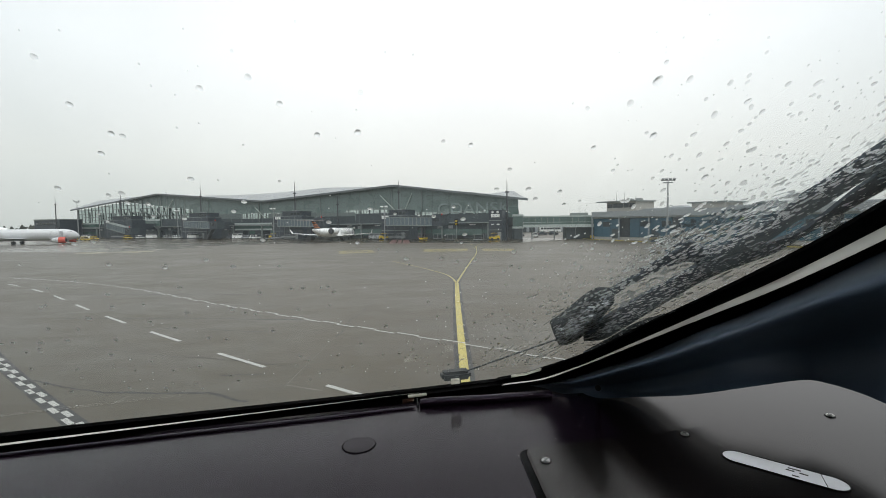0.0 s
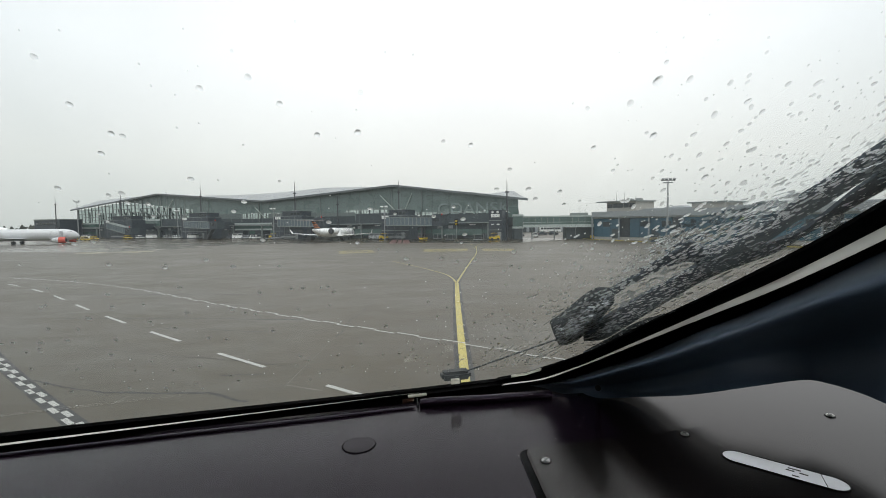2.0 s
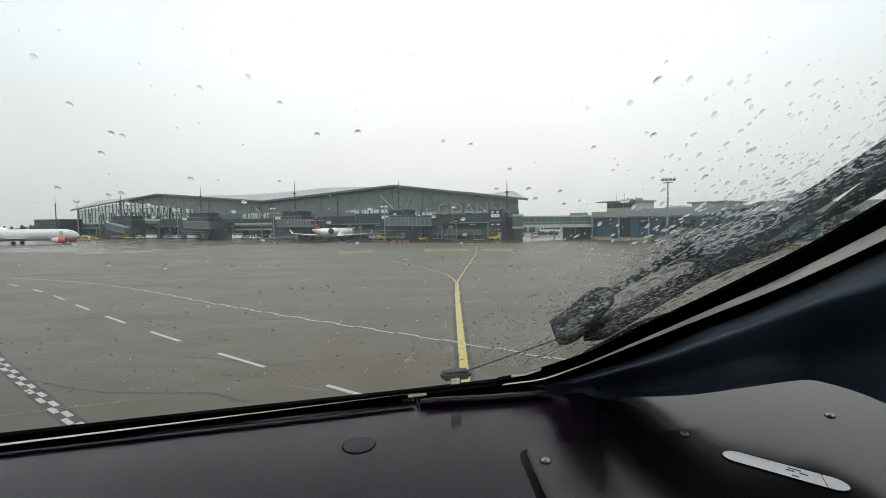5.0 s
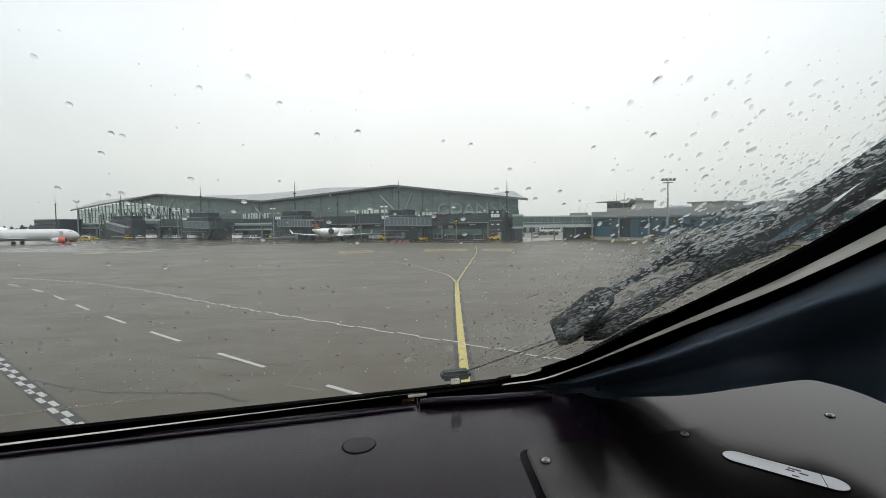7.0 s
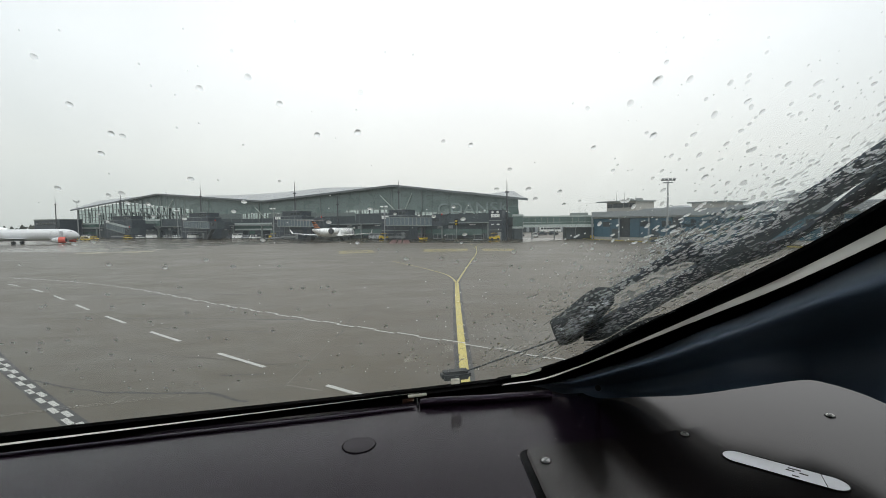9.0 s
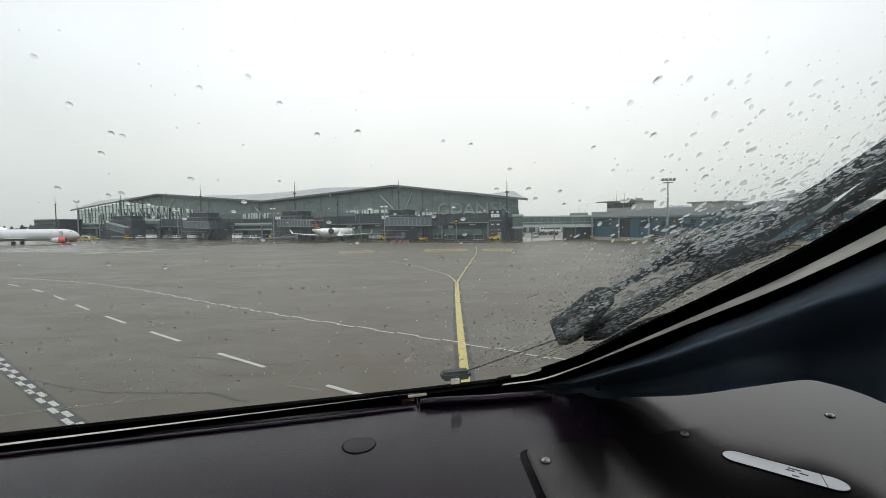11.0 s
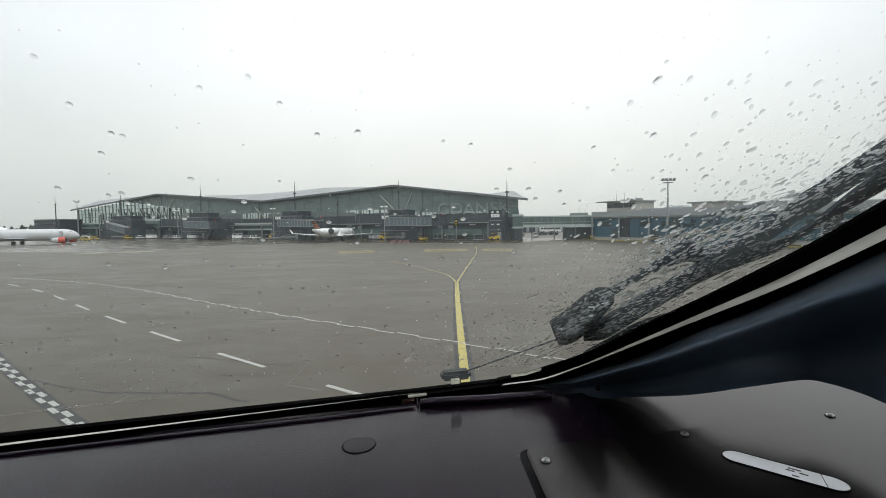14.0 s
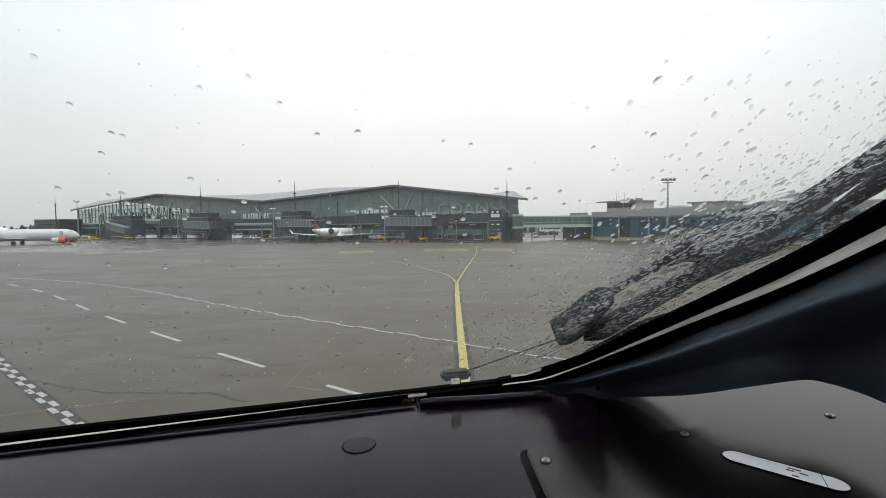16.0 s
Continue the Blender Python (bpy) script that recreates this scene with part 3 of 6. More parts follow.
us = sorted({u for u, _ in FRONT_EDGE} | {u for u, _ in BACK_EDGE if u > -3.5} | {20, 75, 139, 190, 230})
for lift, flip in ((0.0, 0), (0.55, 1)):
    vs = [fp(u, profile(u, FRONT_EDGE) + lift, 2.2) for u in us] + [fp(u + shear(u) * 0.43, profile(u, MID_EDGE) + lift, -18) for u in us]
    vs += [fp(u + shear(u), profile(u, BACK_EDGE) + lift, -45) for u in us]
    n = len(us)
    roof.add(vs, [(k * n + i, k * n + i + 1, k * n + n + i + 1, k * n + n + i) for k in (0, 1) for i in range(n - 1)])
n = len(us)
m2 = 3 * n
roof.f += [(i, i + 1, m2 + i + 1, m2 + i) for i in range(n - 1)] + [(2 * n + i, 2 * n + i + 1, m2 + 2 * n + i + 1, m2 + 2 * n + i) for i in range(n - 1)]
roof.f += [(k * n, k * n + n, m2 + k * n + n, m2 + k * n) for k in (0, 1)] + [(k * n + n - 1, k * n + 2 * n - 1, m2 + k * n + 2 * n - 1, m2 + k * n + n - 1) for k in (0, 1)]
roof_ob = part("roof", roof, ROOF, terminal, "folded light grey metal roof")
fascia = Geo()
for a, b in zip(us, us[1:]):
    za, zb = profile(a, FRONT_EDGE), profile(b, FRONT_EDGE)
    fascia.add([fp(a, za - 0.12, 2.24), fp(b, zb - 0.12, 2.24), fp(b, zb + 0.56, 2.24), fp(a, za + 0.56, 2.24),
                fp(a, za - 0.12, 1.6), fp(b, zb - 0.12, 1.6), fp(b, zb + 0.56, 1.6), fp(a, za + 0.56, 1.6)],
               [(0, 1, 2, 3), (4, 5, 6, 7), (0, 1, 5, 4), (3, 2, 6, 7), (0, 3, 7, 4), (1, 2, 6, 5)])
part("fascia", fascia, ROOF_EDGE, roof_ob, "dark roof edge")
part("roof_hatch", Geo().box(tuple(fp(200, 21.9, -22)), (14, 3, 1.0), -24), ROOF_EDGE, roof_ob)

MOD = 3.0


def sill_of(u):
    """Lower edge of the upper cladding along the front."""
    if u > 150:
        return min(12.6 + (u - 150) * 0.10, profile(u, FRONT_EDGE) - 0.1)
    if u > 100:
        return 10.2
    return 9.0 if u < 48 else (10.6 if u < 66 else 9.6)


def panel_mesh(u0, u1, za0, za1, zb0, zb1, off, thick, mat):
    """One upright pane between two stations along the front."""
    g = Geo()
    g.add([fp(u0, za0, off), fp(u1, zb0, off), fp(u1, zb1, off), fp(u0, za1, off),
           fp(u0, za0, off - thick), fp(u1, zb0, off - thick), fp(u1, zb1, off - thick), fp(u0, za1, off - thick)],
          [(0, 1, 2, 3), (7, 6, 5, 4), (0, 1, 5, 4), (3, 2, 6, 7), (0, 3, 7, 4), (1, 2, 6, 5)])
    return g


for i in range(int(LEN / MOD)):
    u0, u1 = i * MOD + 0.006, (i + 1) * MOD - 0.006
    t0, t1 = profile(u0, FRONT_EDGE) + 0.1, profile(u1, FRONT_EDGE) + 0.1
    s = sill_of((u0 + u1) / 2)
    if min(t0, t1) > s + 0.3:
        part("panel", panel_mesh(u0, u1, s, t0, s, t1, 0.0, 0.15, CLAD), CLAD, terminal)
# joints of the upper cladding
joints = Geo()
for i in range(int(LEN / 6)):
    u0, u1 = i * 6, i * 6 + 6
    z = sill_of(u0 + 3) + 1.9
    while z < min(profile(u0, FRONT_EDGE), profile(u1, FRONT_EDGE)) - 0.8:
        joints.bar(fp(u0 + 0.05, z, 0.02), fp(u1 - 0.05, z, 0.02), 0.08, 0.09)
        z += 1.9
    if i:
        joints.bar(fp(u0, sill_of(u0 + 3), 0.02), fp(u0, profile(u0, FRONT_EDGE) - 0.1, 0.02), 0.1, 0.08)
part("cladding_joints", joints, CLAD_MID, terminal, kind="stuff")
# dark base storey
for i in range(int(LEN / 6)):
    u0, u1 = i * 6 + 0.04, (i + 1) * 6 - 0.04
    part("panel", panel_mesh(u0, u1, 0, 5.2, 0, 5.2, 0.0, 0.3, CLAD_LOW), CLAD_LOW, terminal)
# window band: slender posts, rails and clear panes
posts = Geo()
rails = Geo()
for i in range(int(LEN / 1.5) + 1):
    u = i * 1.5
    if u > 146 and i % 2:
        continue
    s = sill_of(u)
    posts.bar(fp(u, 5.2, -0.1), fp(u, profile(u, FRONT_EDGE) + 0.1 if u > 150 else s, -0.1), 0.22 if i % 4 else 0.5, 0.3)
for z in (5.3, 7.0, 8.7, 10.4, 12.2, 14.0, 15.8):
    for a in range(0, 240, 6):
        if z < sill_of(a + 3):
            rails.bar(fp(a, z, -0.1), fp(a + 6, z, -0.1), 0.16, 0.22)
for a in range(0, 240, 6):
    s = min(sill_of(a + 3), profile(a, FRONT_EDGE) - 0.05, profile(a + 6, FRONT_EDGE) - 0.05)
    part("pane", panel_mesh(a + 0.02, a + 5.98, 5.3, s, 5.3, s, -0.3, 0.03, CLEAR), CLEAR, terminal)
part("mullions", posts, FRAME_DARK, terminal, kind="stuff")
part("rails", rails, FRAME_DARK, terminal, kind="stuff")
# solid and pale stretches between the clear ones
for u0, u1, z0, z1, mat in ((0, 30, 5.2, 8.4, CLAD_LOW), (62, 80, 5.2, 8.2, CLAD_LOW), (62, 80, 8.25, 9.55, CLAD_MID), (30, 40, 5.2, 7.9, CLAD_LOW), (40, 47, 5.2, 8.95, CLAD_LOW), (47, 62, 5.2, 9.0, CLAD_LOW),
                            (80, 100, 5.2, 8.0, CLAD_LOW), (80, 105, 8.05, 9.9, CLAD_MID), (100, 120, 5.2, 8.0, CLAD_LOW), (120, 146, 5.2, 8.2, CLAD_LOW), (120, 146, 8.25, 10.15, CLAD_MID), (146, 176, 5.2, 8.6, CLAD_LOW),
                            (176, 238, 5.2, 6.2, CLAD_LOW)):
    part("spandrel", panel_mesh(u0 + 0.1, u1 - 0.1, z0, z1, z0, z1, 0.12, 0.2, mat), mat, terminal)
for u0, u1, z0, z1 in ((103, 124, 3.1, 3.8), (103, 124, 5.5, 6.2), (173, 189, 4.6, 5.3), (173, 189, 7.9, 8.8), (222, 239.5, 4.5, 5.1), (222, 239.5, 6.8, 7.5), (62, 81, 3.4, 3.9)):
    part("pale_band", panel_mesh(u0, u1, z0, z1, z0, z1, 0.5, 0.3, CLAD_PALE), CLAD_PALE, terminal)
for u0, u1, z0, z1 in ((103, 124, 3.8, 5.5), (173, 189, 5.3, 7.9), (222, 239.5, 5.1, 6.8), (62, 81, 1.8, 3.4), (0, 3, 5.2, 10), (12, 30, 1, 3), (50, 70, 1, 3.2)):
    part("glazing", panel_mesh(u0, u1, z0, z1, z0, z1, 0.42, 0.2, GREEN_GLASS), GREEN_GLASS, terminal)
# ledge, doors, vents and service windows of the base storey
part("ledge", panel_mesh(0, 240, 5.0, 5.35, 5.0, 5.35, 1.2, 1.2, FRAME_DARK), FRAME_DARK, terminal)
fr = random.Random(21)
for i in range(58):
    u = 2 + i * 4.1
    kind = fr.random()
    if kind < 0.35:
        part("service_door", panel_mesh(u, u + 3.0, 0.05, 3.1, 0.05, 3.1, 0.14, 0.16, DARK_GLASS), DARK_GLASS, terminal)
    elif kind < 0.7:
        part("service_window", panel_mesh(u, u + 3.4, 1.6, 2.9, 1.6, 2.9, 0.12, 0.14, GREEN_GLASS), GREEN_GLASS, terminal)
    else:
        part("wall_vent", panel_mesh(u, u + 1.6, 3.3, 4.4, 3.3, 4.4, 0.12, 0.14, GALV), GALV, terminal)
    if i % 3 == 0:
        part("strip_light", panel_mesh(u, u + 2.2, 4.35, 4.6, 4.35, 4.6, 0.3, 0.2, SIGN_WHITE), SIGN_WHITE, terminal)
    if i % 4 == 1:
        part("pier", panel_mesh(u + 3.5, u + 3.9, 0, 5.0, 0, 5.0, 0.9, 0.5, FRAME_DARK), FRAME_DARK, terminal)
# raking roof struts in front of the cladding
for a, b in (((50.8, 15.4), (42.6, 8.2)), ((37.8, 15.6), (41.3, 8.2)), ((182, 17.6), (172, 10.5)), ((112, 12.6), (106, 8.2)), ((163, 17.4), (170, 10.5))):
    part("strut", Geo().tube(fp(a[0], a[1], 0.4), fp(b[0], b[1], 0.9), 0.17, n=8), STRUT, terminal)
for u in (46.0, 34, 78, 110, 140, 172, 186):
    part("downpipe", Geo().tube(fp(u, 5, 0.3), fp(u, profile(u, FRONT_EDGE) - 0.6, 0.3), 0.16, n=8), FRAME_DARK, terminal)
# inner lattice seen through the glazed end
lattice = Geo()
for i in range(18):
    u = 149 + 5 * i
    lattice.bar(fp(u, 5.2, -9), fp(u, 13, -9), 0.35, 0.35)
    lattice.bar(fp(u, 9.5, -9), fp(u + 5, 13 if i % 2 else 7.5, -9), 0.3, 0.3)
    lattice.bar(fp(u, 10.8, -14), fp(u + 5, 10.8, -14), 0.35, 0.5)
    lattice.bar(fp(u + 2, 6, -20), fp(u + 6, 15.5, -20), 0.4, 0.4)
for u in range(30, 240, 10):
    lattice.bar(fp(u, 0, -30), fp(u, 16, -30), 0.6, 0.6)
part("inner_frame", lattice, FRAME_DARK, terminal, kind="stuff")
# back and end walls with their own glazed openings
shell = Geo()
for u0, u1, z0, z1 in ((30, 240, 0, 6.3),):
    shell.v += panel_mesh(u0, u1, z0, z1, z0, z1, -43, 0.4, CLAD_LOW).v
    shell.f += [(0, 1, 2, 3), (7, 6, 5, 4), (0, 1, 5, 4), (3, 2, 6, 7), (0, 3, 7, 4), (1, 2, 6, 5)]
for i in range(40):
    if i < 5:
        continue
    if i > 27:
        break
    top = 16.8 if i > 23 else 13.4
    a = panel_mesh(i * 6, i * 6 + 6, top, profile(i * 6, BACK_EDGE) - 0.2, top, profile(i * 6 + 6, BACK_EDGE) - 0.2, -43, 0.3, CLAD)
    shell.add(a.v, a.f)
    shell.bar(fp(i * 6, 6, -43), fp(i * 6, top + 0.5, -43), 0.4, 0.4)
part("rear_wall", shell, CLAD_LOW, terminal)
part("upper_floor", panel_mesh(18, 239.5, 4.7, 5.1, 4.7, 5.1, -0.4, 42.2, CLAD_LOW), CLAD_LOW, terminal)
for k in range(14):
    o0, o1 = -k * 3.1 - 0.05, -(k + 1) * 3.1 + 0.05
    zt = lambda o: profile(-3, FRONT_EDGE) + (profile(-3, BACK_EDGE) - profile(-3, FRONT_EDGE)) * (2.2 - o) / 47 - 0.3
    a, b = fp(-o0 * 0.4, 0, o0), fp(-o1 * 0.4, 0, o1)
    g = Geo().add([(a.x, a.y, 0), (b.x, b.y, 0), (b.x, b.y, zt(o1)), (a.x, a.y, zt(o0))], [(0, 1, 2, 3)])
    g.add([Vector(p) + FU * 0.2 for p in g.v[:4]], [(3, 2, 1, 0)])
    part("panel", g, GREEN_GLASS, terminal)
for k in range(8):
    o0, o1 = -k * 5.4, -(k + 1) * 5.4
    a, b = fp(240, 0, o0), fp(240, 0, o1)
    g = Geo().add([(a.x, a.y, 0), (b.x, b.y, 0), (b.x, b.y, 6.0), (a.x, a.y, 6.0)], [(0, 1, 2, 3)])
    g.add([Vector(p) - FU * 0.2 for p in g.v[:4]], [(3, 2, 1, 0)])
    part("panel", g, CLAD_LOW, terminal)
    part("end_post", Geo().bar(fp(240, 0, o0), fp(240, 13.4, o0), 0.4, 0.4), FRAME_DARK, terminal)
letters_m = Matrix.Translation(fp(15.2, 9.7, 0.35)) @ Matrix(((-FU.x, 0, FN.x, 0), (-FU.y, 0, FN.y, 0), (0, 1, 0, 0), (0, 0, 0, 1)))
lettering("GDANSK", 5.4, SIGN_PALE, letters_m @ Matrix.Diagonal((1.18, 1, 1, 1)), terminal, "roof_sign", 0.15)

# ---- jet bridges ----


def along(u, off, z=0.0):
    return fp(u, z, off)


FRZ = math.degrees(math.atan2(-FU.y, -FU.x))      # heading of the front, towards its near end


def jet_bridge(u, tall, width, tunnel, drop, stairs, label):
    """Boarding tower by the front, glazed tunnel on a wheeled column, and the cab that meets the aircraft."""
    at = Matrix.Translation(along(u, 13)) @ pose(0, 0, 0, 0, 0, FRZ)
    t = thing("jet_bridge", label, "jet bridge", at, group="jet bridges along the terminal")
    stepped = width > 6
    low, x2 = (tall - 1.7, width * 0.26) if stepped else (tall, 0.0)
    part("tower", Geo().box((width / 2, 0, low / 2), (width, 6, low)), BRIDGE_DARK, t)
    if stepped:
        part("upper_tower", Geo().box(((x2 + width * 0.92) / 2, 0.3, (low + tall) / 2), (width * 0.92 - x2, 5.2, tall - low)), BRIDGE_DARK, t)
        part("parapet", Geo().box((width / 2, 0, low + 0.08), (width + 0.2, 6.2, 0.16)), FRAME_DARK, t)
    part("tower_cap", Geo().box(((x2 + width * (0.92 if stepped else 1.0)) / 2, 0.2, tall + 0.08), (width * (0.92 if stepped else 1.0) - x2 + 0.3, 5.9, 0.16)), CLAD_LOW, t)
    part("link", Geo().box((width / 2 + 0.4, 8.5, 5.2), (3.2, 11, 2.8)), BRIDGE_DARK, t)
    bx, bz = (width * 0.13 + 0.2, low - 0.5) if stepped else (width * 0.5, tall - 1.5)
    board = part("gate_board", Geo().box((bx, -3.1, bz), (2.5, 0.14, 0.95)), SIGN_WHITE, t, "white gate number board")
    for i in range(2):
        part("bar", Geo().box((bx - 0.4 + i * 0.8, -3.19, bz), (0.22, 0.03, 0.4)), GREY_BAND, board)
    if stepped:
        for i in range(3):
            part("window", Geo().box((width * 0.88 - 0.7 - i * 1.5, -2.33, tall - 0.8), (1.1, 0.1, 0.8)), DARK_GLASS, t)
    else:
        for dx in (-0.75, 0.75):
            part("floodlight", Geo().tube((width * 0.5 + dx, -3.0, tall - 0.45), (width * 0.5 + dx, -3.3, tall - 0.5), 0.3, 0.36, 14), SIGN_WHITE, t, "round white floodlight")
            part("bulkhead_lamp", Geo().box((width * 0.5 + dx * 1.1, -3.08, 4.5), (0.8, 0.14, 0.35)), SIGN_WHITE, t)
    for k in range(1, int(width / 2.4)):
        part("seam", Geo().box((k * 2.4, -3.02, low / 2), (0.08, 0.06, low - 0.3)), FRAME_DARK, t)
    for z in (2.9, 5.6):
        part("band", Geo().box((width / 2, -3.03, z), (width - 0.2, 0.08, 0.16)), FRAME_DARK, t)
    part("door", Geo().box((width * 0.8, -3.05, 1.15), (1.1, 0.1, 2.2)), GALV, t)
    if stepped:
        part("rooftop_unit", Geo().box((width * 0.5, 1.2, tall + 0.35), (2.2, 1.6, 0.4)), GALV, t)
        for k in range(4):
            part("rail_post", Geo().box((0.2 + k * (x2 - 0.4) / 3, -2.95, low + 0.6), (0.07, 0.07, 0.95)), GALV, t)
        part("rail", Geo().box((x2 / 2, -2.95, low + 1.08), (x2, 0.07, 0.07)), GALV, t)
    part("vent", Geo().box((width / 2, -3.05, 0.9), (width * 0.5, 0.1, 0.7)), GALV, t)
    if tunnel:
        x0, z0 = width * 0.35, 5.8
        seg = 1.45
        count = int(tunnel / seg)
        for i in range(count):
            z = z0 - drop * i / count
            part("tunnel_panel", Geo().box((x0 + (i + 0.5) * seg, -4.6 - i * 0.18, z), (seg - 0.1, 2.7, 2.3)), BRIDGE_RIB, t)
            part("tunnel_rib", Geo().box((x0 + i * seg, -4.6 - i * 0.18, z), (0.14, 2.85, 2.4)), GALV, t)
        x1 = x0 + count * seg
        zc = z0 - drop
        part("tunnel_frame", Geo().bar((x0, -4.6, z0 + 1.25), (x1, -4.6 - count * 0.18, zc + 1.25), 2.9, 0.22), FRAME_DARK, t)
        part("tunnel_frame", Geo().bar((x0, -4.6, z0 - 1.25), (x1, -4.6 - count * 0.18, zc - 1.25), 2.9, 0.28), FRAME_DARK, t)
        cab = part("cab", Geo().box((x1 + 1.6, -5.2 - count * 0.18, zc + 0.1), (3.2, 3.6, 3.0)), BRIDGE_DARK, t)
        part("cab_window", Geo().box((x1 + 1.4, -7.05 - count * 0.18, zc + 0.5), (1.7, 0.08, 1.0)), DARK_GLASS, cab)
        part("bellows", Geo().box((x1 + 3.5, -5.2 - count * 0.18, zc + 0.1), (0.9, 3.2, 2.7), taper=1.12), CLAD_LOW, cab)
        leg_x = x0 + tunnel * 0.72
        part("column", Geo().box((leg_x, -4.9, (zc - 1.2) / 2), (0.5, 0.5, max(0.4, zc - 1.2))), DARK_METAL, t)
        part("column", Geo().box((leg_x, -6.8, (zc - 1.2) / 2), (0.5, 0.5, max(0.4, zc - 1.2))), DARK_METAL, t)
        part("bogie", Geo().box((leg_x, -5.9, 0.5), (1.4, 3.0, 0.5)), CAR_YELLOW if u < 60 else DARK_METAL, t)
        for dy in (-1.1, 1.1):
            part("wheel", Geo().tube((leg_x, -5.9 + dy - 0.2, 0.5), (leg_x, -5.9 + dy + 0.2, 0.5), 0.5, n=14), TYRE, t)
        part("beacon", Geo().box((x1 + 3.3, -7.1 - count * 0.18, zc + 1.9), (0.25, 0.25, 0.5)), LAMP_RED, t)
        if stairs:
            st = part("stairs", Geo().bar((x1 - 4, -6.8, 0.1), (x1 + 0.4, -6.8 - count * 0.1, zc - 1.1), 1.1, 0.5), DARK_METAL, t)
            for i in range(9):
                k = i / 8
                part("tread", Geo().box((x1 - 4 + 4.2 * k, -6.9, 0.25 + (zc - 1.4) * k), (0.4, 1.2, 0.08)), GALV, st)
            part("handrail", Geo().bar((x1 - 4, -7.4, 1.1), (x1 + 0.4, -7.4, zc - 0.1), 0.07, 0.07), GALV, st)
    if stepped:
        lx = width * 0.26 + 2.3
        part("lamp_post", Geo().tube((lx, -9.0, 0), (lx, -9.0, tall + 0.9), 0.16, 0.10, 10), GALV, t)
        part("lamp_arm", Geo().bar((lx - 0.9, -9.0, tall + 0.75), (lx + 0.9, -9.0, tall + 0.75), 0.1, 0.1), GALV, t)
        for dx in (-0.75, 0.75):
            part("floodlight", Geo().box((lx + dx, -9.2, tall + 0.95), (0.8, 0.5, 0.34), rx=-25), SIGN_WHITE, t)
    return t


jet_bridge(188.5, 9.8, 20, 20, 2.6, False, "dark boarding bridge with sloping glazed tunnel")
jet_bridge(136.3, 10.2, 16, 20, 0.6, True, "dark boarding bridge with folding stairs")
jet_bridge(86.2, 9.8, 13, 20, 0.2, False, "dark boarding bridge with ribbed tunnel")
jet_bridge(40.8, 9.3, 10, 18, 0.2, False, "dark boarding bridge with ribbed tunnel beside the city sign")
jet_bridge(4.6, 8.5, 4.0, 0, 0, False, "dark boarding tower with white gate board")
part_box = thing("link_pavilion", "small pale glazed pavilion at the terminal's corner", "pavilion", Matrix.Translation((22.8, 134, 0)) @ pose(0, 0, 0, 0, 0, -12))
part("body", Geo().box((0, 0, 5.2), (3.0, 5, 3.8)), GREEN_GLASS, part_box)
for z in (3.5, 7.1):
    part("band", Geo().box((0, 0, z), (3.2, 5.2, 0.6)), CLAD_PALE, part_box)
part("base", Geo().box((0, 0, 1.6), (2.6, 4.6, 3.2)), CLAD_LOW, part_box)
wing = thing("low_wing", "low dark annex beside the terminal end", "annex", Matrix.Translation(along(247, 6)) @ pose(0, 0, 0, 0, 0, FRZ))
part("body", Geo().box((0, 0, 4.6), (24, 10, 9.2)), BRIDGE_DARK, wing)
part("parapet", Geo().box((0, 0, 9.4), (24.6, 10.6, 0.5)), FRAME_DARK, wing)
for i in range(6):
    part("window", Geo().box((-9 + 3.4 * i, -5.05, 7.4), (2.6, 0.12, 1.2)), DARK_GLASS, wing)

# ---- glazed link bridge and second building ----
A, Bp = Vector((23.9, 132, 0)), Vector((44.5, 128, 0))
d = (Bp - A)
LRZ = math.degrees(math.atan2(d.y, d.x))
link = thing("link_bridge", "glazed green walkway bridge on steel columns", "bridge", Matrix.Translation(A) @ pose(0, 0, 0, 0, 0, LRZ))
L = d.length
part("floor_beam", Geo().box((L / 2, 0, 3.9), (L, 3.4, 0.8)), CLAD_PALE, link)
part("roof_slab", Geo().box((L / 2, 0, 6.65), (L, 3.6, 0.4)), CLAD_PALE, link)
for i in range(12):
    w = L / 12
    part("pane", Geo().box((w * (i + 0.5), -1.6, 5.4), (w - 0.1, 0.08, 2.2)), GREEN_GLASS, link)
    part("mullion", Geo().box((w * i, -1.64, 5.4), (0.12, 0.1, 2.3)), FRAME_DARK, link)
    part("handrail", Geo().box((w * (i + 0.5), -1.66, 4.95), (w - 0.1, 0.05, 0.1)), CLAD_PALE, link)
    part("pane", Geo().box((w * (i + 0.5), 1.6, 5.4), (w - 0.1, 0.08, 2.2)), GREEN_GLASS, link)
for x in (2.6, 9.0, 15.0):
    part("column", Geo().tube((x, 0, 0), (x, 0, 3.6), 0.16, n=12), FRAME_DARK, link)
part("plant_box", Geo().box((L - 5, 0.4, 7.2), (5, 1.4, 0.8)), FRAME_DARK, link)
part("antenna", Geo().tube((L - 5, 0, 7.2), (L - 5, 0, 9.2), 0.06, n=6), FRAME_DARK, link)
core = thing("dark_gatehouse", "dark flat-roofed block under the walkway bridge", "building", Matrix.Translation((41.0, 131, 0)))
part("body", Geo().box((0, 0, 1.7), (10, 4, 3.4)), CLAD_LOW, core)

